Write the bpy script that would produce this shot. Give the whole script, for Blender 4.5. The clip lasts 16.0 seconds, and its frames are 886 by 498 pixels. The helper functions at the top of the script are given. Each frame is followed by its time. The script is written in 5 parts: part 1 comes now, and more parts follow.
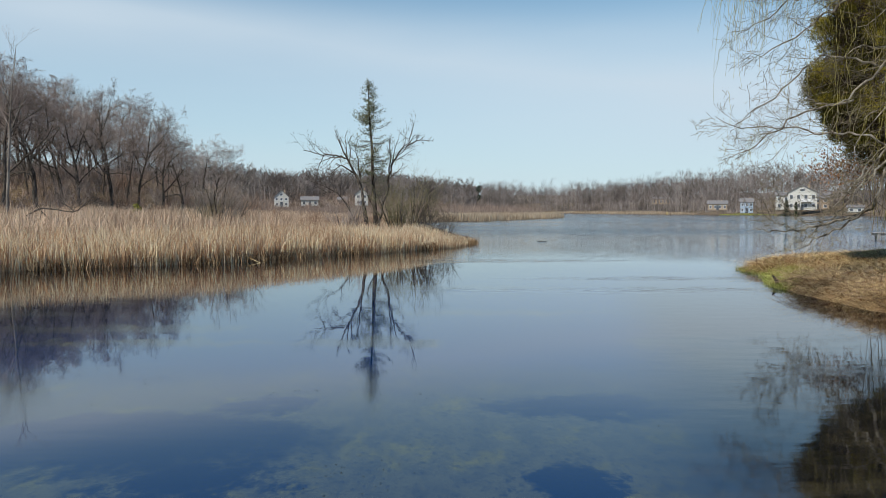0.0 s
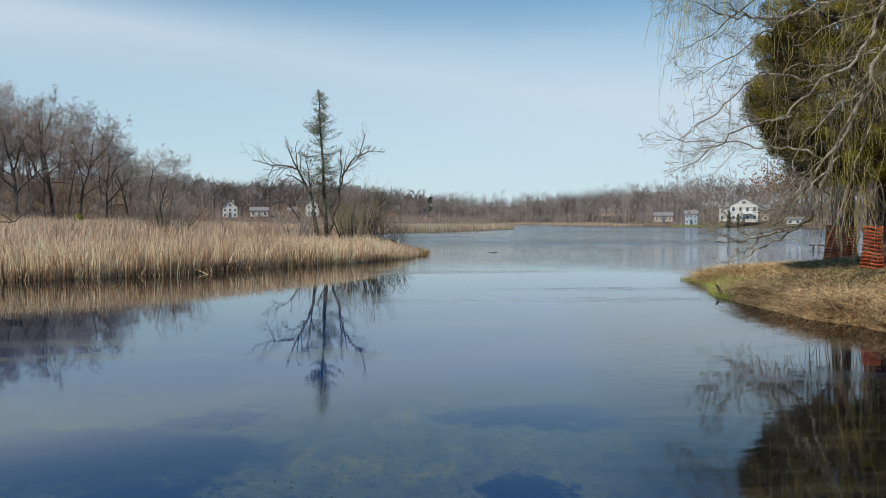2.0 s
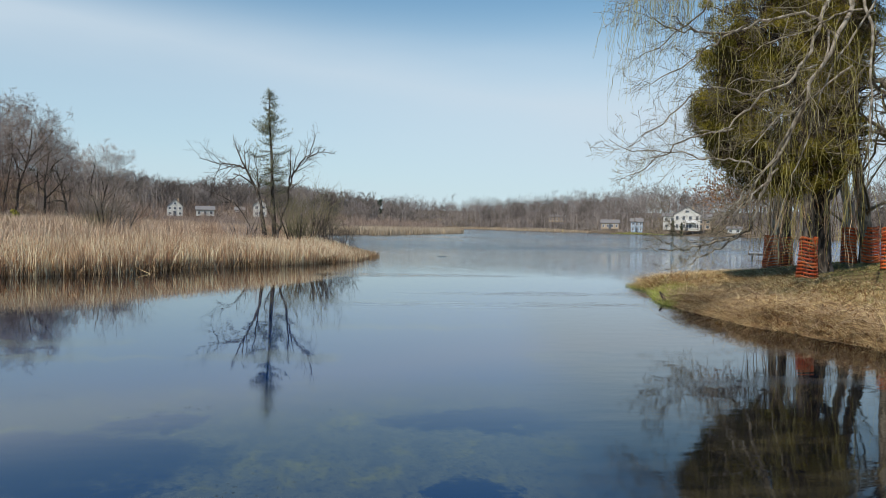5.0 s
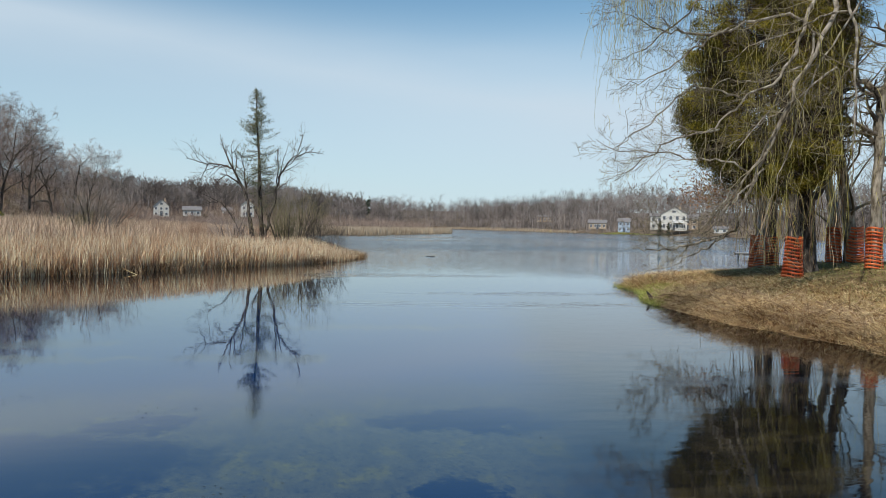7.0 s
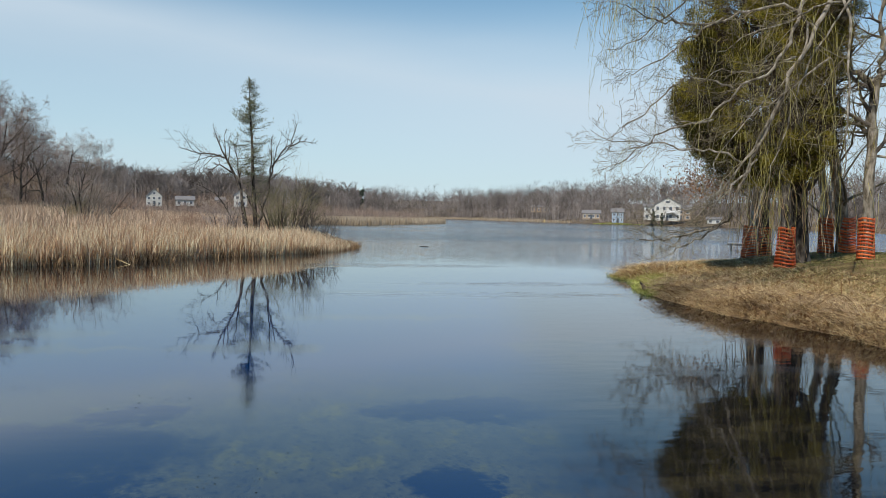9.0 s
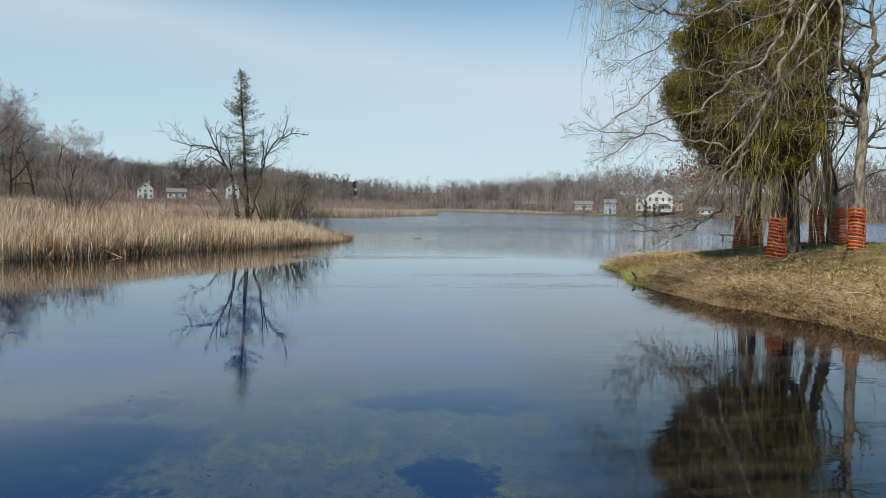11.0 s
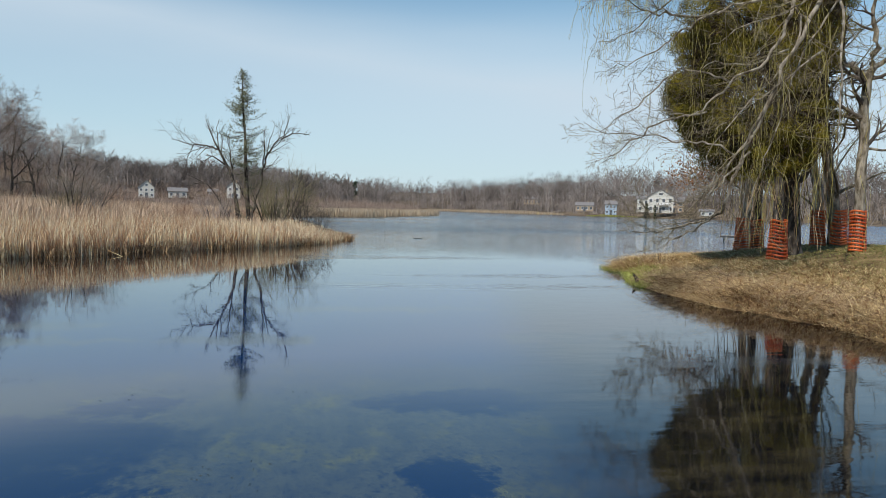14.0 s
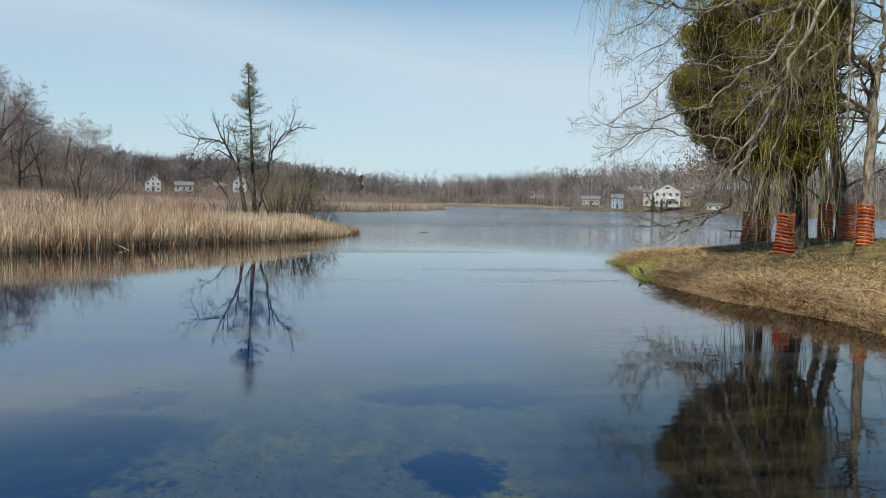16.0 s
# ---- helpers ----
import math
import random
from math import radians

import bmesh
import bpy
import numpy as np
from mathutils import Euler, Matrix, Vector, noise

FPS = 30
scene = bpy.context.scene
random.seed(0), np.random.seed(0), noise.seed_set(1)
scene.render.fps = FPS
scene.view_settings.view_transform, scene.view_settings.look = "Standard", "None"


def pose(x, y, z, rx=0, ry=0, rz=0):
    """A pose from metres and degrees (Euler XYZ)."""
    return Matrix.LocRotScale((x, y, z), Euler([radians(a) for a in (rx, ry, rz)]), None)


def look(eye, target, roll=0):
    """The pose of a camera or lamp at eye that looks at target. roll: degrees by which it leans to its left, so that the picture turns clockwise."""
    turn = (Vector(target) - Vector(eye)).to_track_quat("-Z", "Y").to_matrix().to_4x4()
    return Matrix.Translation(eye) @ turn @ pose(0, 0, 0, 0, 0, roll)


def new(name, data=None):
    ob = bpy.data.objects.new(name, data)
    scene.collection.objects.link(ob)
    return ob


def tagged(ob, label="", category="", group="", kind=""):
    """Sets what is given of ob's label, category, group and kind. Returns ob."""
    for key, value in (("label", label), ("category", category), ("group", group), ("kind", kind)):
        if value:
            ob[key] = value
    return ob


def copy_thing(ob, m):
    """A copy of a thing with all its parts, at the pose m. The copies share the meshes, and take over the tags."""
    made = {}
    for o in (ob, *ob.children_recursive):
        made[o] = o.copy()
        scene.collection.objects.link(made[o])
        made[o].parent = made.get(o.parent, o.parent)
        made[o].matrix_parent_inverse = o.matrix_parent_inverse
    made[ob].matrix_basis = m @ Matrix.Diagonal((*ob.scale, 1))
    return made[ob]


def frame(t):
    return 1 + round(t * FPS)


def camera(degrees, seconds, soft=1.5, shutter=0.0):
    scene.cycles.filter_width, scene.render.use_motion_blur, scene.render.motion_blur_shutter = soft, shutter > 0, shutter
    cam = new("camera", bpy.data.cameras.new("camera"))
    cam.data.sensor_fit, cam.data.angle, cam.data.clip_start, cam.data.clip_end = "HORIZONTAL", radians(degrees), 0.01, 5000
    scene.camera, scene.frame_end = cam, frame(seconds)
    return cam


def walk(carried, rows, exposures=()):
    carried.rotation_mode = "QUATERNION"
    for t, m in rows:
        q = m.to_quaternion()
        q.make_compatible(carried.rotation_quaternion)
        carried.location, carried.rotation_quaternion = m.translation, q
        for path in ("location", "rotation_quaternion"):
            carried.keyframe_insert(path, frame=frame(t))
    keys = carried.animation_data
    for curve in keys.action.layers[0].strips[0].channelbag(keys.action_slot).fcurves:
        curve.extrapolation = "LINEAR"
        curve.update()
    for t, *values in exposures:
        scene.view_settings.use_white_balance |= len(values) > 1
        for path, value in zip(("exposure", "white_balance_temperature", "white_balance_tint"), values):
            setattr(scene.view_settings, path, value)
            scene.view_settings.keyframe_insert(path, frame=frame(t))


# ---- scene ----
# camera: stands on the near bank and pans slowly to the right
PATH = [
    (0.0, pose(0, 0, 2.0, 87.10, 0.10, 0.00)),
    (0.5, pose(0, 0, 2.0, 87.22, -0.07, -1.68)),
    (1.0, pose(0, 0, 2.0, 87.43, -0.06, -2.55)),
    (1.5, pose(0, 0, 2.0, 87.70, 0.05, -3.32)),
    (2.0, pose(0, 0, 2.0, 87.95, -0.01, -3.73)),
    (2.5, pose(0, 0, 2.0, 88.29, -0.20, -4.20)),
    (3.0, pose(0, 0, 2.0, 88.35, -0.43, -4.09)),
    (3.5, pose(0, 0, 2.0, 88.26, -0.95, -4.37)),
    (4.0, pose(0, 0, 2.0, 88.17, -1.06, -5.56)),
    (4.2, pose(0, 0, 2.0, 88.18, -1.15, -6.24)),
    (6.3, pose(0, 0, 2.0, 88.28, -1.06, -8.18)),
    (6.5, pose(0, 0, 2.0, 88.28, -1.06, -8.30)),
    (7.0, pose(0, 0, 2.0, 88.28, -1.07, -8.50)),
    (7.5, pose(0, 0, 2.0, 88.13, -1.01, -8.75)),
    (8.0, pose(0, 0, 2.0, 87.84, -1.01, -8.95)),
    (8.5, pose(0, 0, 2.0, 87.64, -1.05, -8.97)),
    (9.0, pose(0, 0, 2.0, 87.53, -1.14, -8.97)),
    (9.5, pose(0, 0, 2.0, 87.39, -1.13, -9.03)),
    (12.0, pose(0, 0, 2.0, 86.74, -0.89, -9.74)),
    (12.5, pose(0, 0, 2.0, 86.87, -1.02, -9.60)),
    (13.0, pose(0, 0, 2.0, 87.01, -1.13, -9.54)),
    (13.5, pose(0, 0, 2.0, 86.99, -1.18, -9.46)),
    (14.0, pose(0, 0, 2.0, 86.92, -1.20, -9.47)),
    (14.5, pose(0, 0, 2.0, 86.66, -1.29, -9.31)),
    (15.0, pose(0, 0, 2.0, 86.50, -1.34, -9.28)),
    (15.5, pose(0, 0, 2.0, 86.47, -1.30, -9.14)),
    (16.0, pose(0, 0, 2.0, 86.44, -1.19, -9.01)),
]
cam = camera(61.5, 16.0, soft=0.75)
walk(cam, PATH, exposures=((0.0, 0.0), (16.0, 0.0)))

# ---------------------------------------------------------------- light
SUN_AZ, SUN_EL = radians(222), radians(48)
world = bpy.data.worlds.new("sky")
scene.world = world
world.use_nodes = True
wn, wl = world.node_tree.nodes, world.node_tree.links
for n in list(wn):
    wn.remove(n)
w_out = wn.new("ShaderNodeOutputWorld")
w_bg = wn.new("ShaderNodeBackground")
w_sky = wn.new("ShaderNodeTexSky")
w_sky.sky_type = "NISHITA"
w_sky.sun_disc = False
w_sky.sun_elevation, w_sky.sun_rotation = SUN_EL, SUN_AZ
w_sky.air_density, w_sky.dust_density, w_sky.ozone_density = 1.0, 0.2, 1.6
w_bg.inputs["Strength"].default_value = 0.12
# thin high cirrus, drawn out into long veils
w_tc = wn.new("ShaderNodeTexCoord")
w_map = wn.new("ShaderNodeMapping")
w_map.inputs["Rotation"].default_value = (0.0, radians(-13), 0.0)
w_map.inputs["Location"].default_value = (0.35, 0.0, 0.62)
w_map.inputs["Scale"].default_value = (0.9, 0.9, 4.6)
w_noise = wn.new("ShaderNodeTexNoise")
w_noise.inputs["Scale"].default_value = 1.3
w_noise.inputs["Detail"].default_value = 5.0
w_noise.inputs["Roughness"].default_value = 0.45
w_sep = wn.new("ShaderNodeSeparateXYZ")
wl.new(w_tc.outputs["Generated"], w_sep.inputs[0])


def sky_math(op, a, c, clamp=False):
    k = wn.new("ShaderNodeMath")
    k.operation, k.use_clamp = op, clamp
    for slot, v in enumerate((a, c)):
        if isinstance(v, (int, float)):
            k.inputs[slot].default_value = v
        else:
            wl.new(v, k.inputs[slot])
    return k.outputs[0]


# the veil drifts across the sky, lower towards the right
veil_line = sky_math("ADD", sky_math("MULTIPLY", w_sep.outputs["X"], 0.13), w_sep.outputs["Z"])
veil = sky_math("SUBTRACT", 1.0, sky_math("MULTIPLY", sky_math("ABSOLUTE", sky_math("SUBTRACT", veil_line, 0.195), 0.0), 8.0), True)
streaks = sky_math("MULTIPLY", sky_math("SUBTRACT", w_noise.outputs["Fac"], 0.36), 2.6, True)
w_fac = sky_math("MULTIPLY", sky_math("MULTIPLY", veil, 0.42), sky_math("ADD", streaks, 1.2), True)
w_fac = sky_math("ADD", w_fac, sky_math("MULTIPLY", streaks, 0.18), True)
# the veil thins out overhead
w_thin = wn.new("ShaderNodeMapRange")
w_thin.interpolation_type = "SMOOTHSTEP"
for key, value in (("From Min", 0.22), ("From Max", 0.30), ("To Min", 1.0), ("To Max", 0.0)):
    w_thin.inputs[key].default_value = value
wl.new(w_sep.outputs["Z"], w_thin.inputs["Value"])
w_fac = sky_math("MULTIPLY", w_fac, w_thin.outputs["Result"], True)
w_mix = wn.new("ShaderNodeMix")
w_mix.data_type = "RGBA"
w_mix.inputs["B"].default_value = (5.0, 5.9, 6.7, 1)
wl.new(w_tc.outputs["Generated"], w_map.inputs["Vector"])
wl.new(w_map.outputs["Vector"], w_noise.inputs["Vector"])
wl.new(w_fac, w_mix.inputs["Factor"])
# pale haze low down
w_haze = wn.new("ShaderNodeMapRange")
w_haze.interpolation_type = "SMOOTHSTEP"
for key, value in (("From Min", -0.05), ("From Max", 0.36), ("To Min", 0.9), ("To Max", 0.0)):
    w_haze.inputs[key].default_value = value
wl.new(w_sep.outputs["Z"], w_haze.inputs["Value"])
# the blue deepens towards the zenith
w_up = wn.new("ShaderNodeMapRange")
w_up.interpolation_type = "SMOOTHSTEP"
for key, value in (("From Min", 0.265), ("From Max", 0.43), ("To Min", 0.0), ("To Max", 1.0)):
    w_up.inputs[key].default_value = value
wl.new(w_sep.outputs["Z"], w_up.inputs["Value"])
w_deep = wn.new("ShaderNodeMix")
w_deep.data_type, w_deep.blend_type = "RGBA", "MULTIPLY"
w_deep.inputs["B"].default_value = (0.50, 0.78, 1.05, 1)
wl.new(w_up.outputs["Result"], w_deep.inputs["Factor"])
w_hmix = wn.new("ShaderNodeMix")
w_hmix.data_type = "RGBA"
w_hmix.inputs["B"].default_value = (4.6, 5.65, 6.6, 1)
wl.new(w_haze.outputs["Result"], w_hmix.inputs["Factor"])
w_tint = wn.new("ShaderNodeMix")
w_tint.data_type, w_tint.blend_type = "RGBA", "MULTIPLY"
w_tint.inputs["Factor"].default_value = 1.0
w_tint.inputs["B"].default_value = (0.79, 1.01, 0.99, 1)
wl.new(w_sky.outputs["Color"], w_tint.inputs["A"])
wl.new(w_tint.outputs["Result"], w_deep.inputs["A"])
wl.new(w_deep.outputs["Result"], w_hmix.inputs["A"])
wl.new(w_hmix.outputs["Result"], w_mix.inputs["A"])
wl.new(w_mix.outputs["Result"], w_bg.inputs["Color"])
wl.new(w_bg.outputs["Background"], w_out.inputs["Surface"])

sun = new("sun", bpy.data.lights.new("sun", "SUN"))
sun.data.energy, sun.data.angle, sun.data.color = 4.2, radians(0.8), (1.0, 0.93, 0.82)
to_sun = Vector((math.sin(SUN_AZ) * math.cos(SUN_EL), math.cos(SUN_AZ) * math.cos(SUN_EL), math.sin(SUN_EL)))
sun.matrix_world = look(to_sun * 50, (0, 0, 0))


# ---------------------------------------------------------------- materials
def material(name, colors, rough=0.8, scale=4.0, island=0.0, objvar=0.0, bump=0.0, bump_scale=30.0, stretch=(1, 1, 1), spec=0.1, big=0.0, metal=0.0, translucent=0.0, gain=1.0, far=None):
    """colors: two or three base colours, blended by noise at two scales, by the mesh island and by the object."""
    m = bpy.data.materials.new(name)
    m.use_nodes = True
    nt, nl = m.node_tree.nodes, m.node_tree.links
    b = nt["Principled BSDF"]
    b.inputs["Roughness"].default_value = rough
    b.inputs["Metallic"].default_value = metal
    b.inputs["Specular IOR Level"].default_value = spec
    tc = nt.new("ShaderNodeTexCoord")
    mp = nt.new("ShaderNodeMapping")
    mp.inputs["Scale"].default_value = stretch
    nl.new(tc.outputs["Object"], mp.inputs["Vector"])
    no = nt.new("ShaderNodeTexNoise")
    no.inputs["Scale"].default_value = scale
    no.inputs["Detail"].default_value = 5.0
    nl.new(mp.outputs["Vector"], no.inputs["Vector"])
    val = no.outputs["Fac"]

    def math_node(op, a, c):
        k = nt.new("ShaderNodeMath")
        k.operation = op
        for i, v in enumerate((a, c)):
            if isinstance(v, (int, float)):
                k.inputs[i].default_value = v
            else:
                nl.new(v, k.inputs[i])
        return k.outputs[0]
    if gain != 1.0:
        val = math_node("ADD", math_node("MULTIPLY", math_node("SUBTRACT", val, 0.5), gain), 0.5)
    if big:
        n2 = nt.new("ShaderNodeTexNoise")
        n2.inputs["Scale"].default_value = scale * 0.12
        n2.inputs["Detail"].default_value = 2.0
        nl.new(mp.outputs["Vector"], n2.inputs["Vector"])
        val = math_node("ADD", val, math_node("MULTIPLY", math_node("SUBTRACT", n2.outputs["Fac"], 0.5), big))
    if island:
        g = nt.new("ShaderNodeNewGeometry")
        val = math_node("ADD", val, math_node("MULTIPLY", math_node("SUBTRACT", g.outputs["Random Per Island"], 0.5), island))
    if objvar:
        g = nt.new("ShaderNodeObjectInfo")
        val = math_node("ADD", val, math_node("MULTIPLY", math_node("SUBTRACT", g.outputs["Random"], 0.5), objvar))
    ramp = nt.new("ShaderNodeValToRGB")
    e = ramp.color_ramp.elements
    n = len(colors)
    e[0].position, e[0].color = 0.3, (*colors[0], 1)
    e[1].position, e[1].color = 0.7, (*colors[-1], 1)
    for i in range(1, n - 1):
        e.new(0.3 + 0.4 * i / (n - 1)).color = (*colors[i], 1)
    nl.new(val, ramp.inputs["Fac"])
    tone = ramp.outputs["Color"]
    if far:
        # a duller, bluer tint blends in with distance beyond the lake
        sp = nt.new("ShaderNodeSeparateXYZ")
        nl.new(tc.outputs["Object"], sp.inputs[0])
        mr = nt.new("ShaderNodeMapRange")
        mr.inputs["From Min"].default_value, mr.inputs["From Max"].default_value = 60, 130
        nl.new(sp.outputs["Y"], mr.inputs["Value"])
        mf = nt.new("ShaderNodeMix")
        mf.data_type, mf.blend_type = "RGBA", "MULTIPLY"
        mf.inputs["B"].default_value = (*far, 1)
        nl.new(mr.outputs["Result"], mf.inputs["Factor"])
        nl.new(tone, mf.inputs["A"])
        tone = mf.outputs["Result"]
    nl.new(tone, b.inputs["Base Color"])
    if bump:
        n3 = nt.new("ShaderNodeTexNoise")
        n3.inputs["Scale"].default_value = bump_scale
        n3.inputs["Detail"].default_value = 4.0
        nl.new(mp.outputs["Vector"], n3.inputs["Vector"])
        bp = nt.new("ShaderNodeBump")
        bp.inputs["Strength"].default_value = bump
        bp.inputs["Distance"].default_value = 0.05
        nl.new(n3.outputs["Fac"], bp.inputs["Height"])
        nl.new(bp.outputs["Normal"], b.inputs["Normal"])
    if translucent:
        tr = nt.new("ShaderNodeBsdfTranslucent")
        mx = nt.new("ShaderNodeMixShader")
        mx.inputs["Fac"].default_value = translucent
        nl.new(ramp.outputs["Color"], tr.inputs["Color"])
        nl.new(b.outputs["BSDF"], mx.inputs[1])
        nl.new(tr.outputs["BSDF"], mx.inputs[2])
        nl.new(mx.outputs["Shader"], nt["Material Output"].inputs["Surface"])
    return m


M_BARK = material("grey bark", [(0.115, 0.0978, 0.0805), (0.218, 0.19, 0.161), (0.322, 0.287, 0.241)], 0.9, 6, bump=0.8, bump_scale=18, stretch=(1, 1, 0.25), big=0.8)
M_BARK_DARK = material("dark bark", [(0.035, 0.029, 0.024), (0.09, 0.075, 0.062), (0.17, 0.145, 0.12)], 0.9, 12, bump=1.0, bump_scale=22, stretch=(1, 1, 0.25), big=0.8, gain=1.8)
M_BARK_WILLOW = material("willow bark", [(0.105, 0.088, 0.064), (0.235, 0.203, 0.155), (0.37, 0.33, 0.265)], 0.9, 9, bump=1.0, bump_scale=20, stretch=(1, 1, 0.3), gain=1.8)
M_TWIG = material("bare twigs", [(0.175, 0.137, 0.118), (0.31, 0.255, 0.225), (0.46, 0.395, 0.352)], 0.9, 0.6, island=0.5, objvar=0.4)
M_TWIG_MID = material("grey-brown twigs", [(0.13, 0.11, 0.09), (0.24, 0.205, 0.172), (0.35, 0.305, 0.26)], 0.9, 0.6, island=0.5)
M_TWIG_WILLOW = material("willow twigs", [(0.11, 0.0935, 0.066), (0.209, 0.176, 0.121), (0.319, 0.275, 0.182)], 0.9, 0.6, island=0.6)
M_BARK_PALE = material("pale grey bark", [(0.20, 0.175, 0.14), (0.36, 0.32, 0.26), (0.48, 0.44, 0.36)], 0.9, 7, bump=1.0, bump_scale=18, stretch=(1, 1, 0.3), big=0.8, gain=1.8)
M_MARSH = material("marsh brush twigs", [(0.17, 0.122, 0.096), (0.30, 0.225, 0.178), (0.42, 0.33, 0.265)], 0.9, 0.6, island=0.6)
M_BRAMBLE = material("dead bramble stems", [(0.169, 0.111, 0.065), (0.325, 0.221, 0.13), (0.52, 0.377, 0.234)], 0.85, 0.8, island=0.9)
M_TWIG_DARK = material("dark twigs", [(0.045, 0.038, 0.032), (0.09, 0.075, 0.062), (0.13, 0.11, 0.09)], 0.9, 0.6, island=0.5)
M_TWIG_GREEN = material("greenish twigs", [(0.138, 0.127, 0.069), (0.23, 0.207, 0.115), (0.299, 0.253, 0.161)], 0.9, 0.8, island=0.5)
M_TWIG_RED = material("reddish shrub twigs", [(0.188, 0.112, 0.0775), (0.35, 0.225, 0.156), (0.525, 0.375, 0.263)], 0.9, 0.6, island=0.6)
M_STRAND = material("yellow willow shoots", [(0.22, 0.19, 0.045), (0.39, 0.335, 0.085), (0.52, 0.46, 0.16)], 0.7, 0.8, island=0.7)
M_REED = material("dry reed blades", [(0.404, 0.246, 0.146), (0.757, 0.513, 0.319), (0.9, 0.815, 0.574)], 0.75, 0.25, island=0.9, big=0.6, translucent=0.25)
M_REED_FOOT = material("brown reed litter", [(0.09, 0.052, 0.026), (0.26, 0.165, 0.09), (0.52, 0.37, 0.22)], 0.85, 0.6, island=0.9, big=0.6)
M_REED_BACK = material("weathered reed blades", [(0.32, 0.215, 0.140), (0.585, 0.43, 0.295), (0.84, 0.655, 0.47)], 0.8, 0.25, island=0.8, big=0.9, translucent=0.2)
M_REED_FAR = material("far dry reeds", [(0.36, 0.275, 0.185), (0.49, 0.39, 0.275), (0.59, 0.49, 0.36)], 0.8, 0.1, island=0.6, translucent=0.2)
M_STRAW = material("dead straw", [(0.19, 0.095, 0.038), (0.56, 0.35, 0.155), (0.86, 0.69, 0.38)], 0.8, 0.5, island=1.0, big=0.8, translucent=0.2)
# tone of the shade under the bank's edge
M_EDGE_SHADE = material("waterline shade", [(0.03, 0.019, 0.010), (0.075, 0.048, 0.025), (0.16, 0.105, 0.055)], 0.7, 1.5, island=0.9)
M_GREEN = material("fresh green grass", [(0.18, 0.213, 0.0385), (0.36, 0.413, 0.077), (0.552, 0.562, 0.154)], 0.7, 1.2, island=0.8, translucent=0.25)
M_LAWN = material("short grass", [(0.208, 0.197, 0.069), (0.305, 0.289, 0.103), (0.404, 0.373, 0.149)], 0.85, 0.8, island=0.8, translucent=0.2)
M_CEDAR = material("cedar foliage", [(0.042, 0.040, 0.007), (0.135, 0.118, 0.016), (0.34, 0.275, 0.042)], 0.75, 0.9, island=0.4, big=0.9, translucent=0.15, gain=1.5)
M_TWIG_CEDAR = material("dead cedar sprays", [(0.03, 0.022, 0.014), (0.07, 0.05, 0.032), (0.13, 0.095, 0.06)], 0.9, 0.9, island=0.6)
M_SPRUCE = material("sparse conifer needles", [(0.075, 0.092, 0.055), (0.17, 0.19, 0.11), (0.30, 0.30, 0.18)], 0.8, 0.6, island=0.6, translucent=0.15)
M_BROWN_LEAF = material("withered oak leaves", [(0.192, 0.09, 0.042), (0.336, 0.168, 0.084), (0.432, 0.24, 0.132)], 0.8, 1.5, island=0.8, translucent=0.25)
M_FRESH = material("yellow-green evergreen", [(0.10, 0.11, 0.02), (0.22, 0.21, 0.04), (0.32, 0.29, 0.07)], 0.85, 0.8, island=0.6)
M_PINE = material("dark pine needles", [(0.015, 0.03, 0.018), (0.03, 0.05, 0.03), (0.045, 0.07, 0.045)], 0.85, 0.4, island=0.6)
# raised and greyed: the haze of distance is put into this colour
M_FARWOOD = material("far bare wood", [(0.108, 0.091, 0.081), (0.200, 0.173, 0.155), (0.325, 0.285, 0.260)], 0.95, 0.07, island=0.25, big=0.6, gain=1.8)
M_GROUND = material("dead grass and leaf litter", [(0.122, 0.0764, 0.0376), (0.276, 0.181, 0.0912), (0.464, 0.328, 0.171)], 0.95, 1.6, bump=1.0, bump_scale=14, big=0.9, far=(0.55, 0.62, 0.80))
M_ORANGE = material("orange plastic fencing", [(0.383, 0.0553, 0.0119), (0.544, 0.0935, 0.0213), (0.612, 0.145, 0.0382)], 0.45, 9, objvar=0.5, spec=0.4)
M_WHITE = material("white clapboard", [(0.52, 0.505, 0.455), (0.61, 0.595, 0.54)], 0.7, 1.5, bump=0.3, bump_scale=6, stretch=(0.1, 0.1, 4))
M_BLUE = material("grey-blue clapboard", [(0.30, 0.40, 0.50), (0.40, 0.50, 0.60)], 0.7, 1.5, bump=0.3, bump_scale=6, stretch=(0.1, 0.1, 4))
M_TAN = material("tan clapboard", [(0.36, 0.27, 0.18), (0.46, 0.36, 0.26)], 0.8, 1.5, bump=0.3, bump_scale=6, stretch=(0.1, 0.1, 4))
M_ROOF = material("grey shingle roof", [(0.16, 0.15, 0.145), (0.26, 0.25, 0.24)], 0.9, 2.5, bump=0.5, bump_scale=8)
# some reflected sky is put into the glass colour
M_GLASS = material("dark window glass", [(0.07, 0.08, 0.095), (0.13, 0.145, 0.165)], 0.1, 0.7, spec=0.6)
M_TRIM = material("white trim", [(0.70, 0.70, 0.68), (0.80, 0.80, 0.78)], 0.6, 3)
M_DOCK = material("weathered dock planks", [(0.22, 0.20, 0.18), (0.36, 0.34, 0.31)], 0.9, 3, bump=0.4, stretch=(0.3, 3, 1))
M_YELLOW = material("yellow paint", [(0.55, 0.42, 0.18), (0.64, 0.50, 0.25)], 0.6, 3)
M_DEAD = material("wet black wood", [(0.025, 0.02, 0.017), (0.06, 0.05, 0.042)], 0.6, 6, bump=0.6)
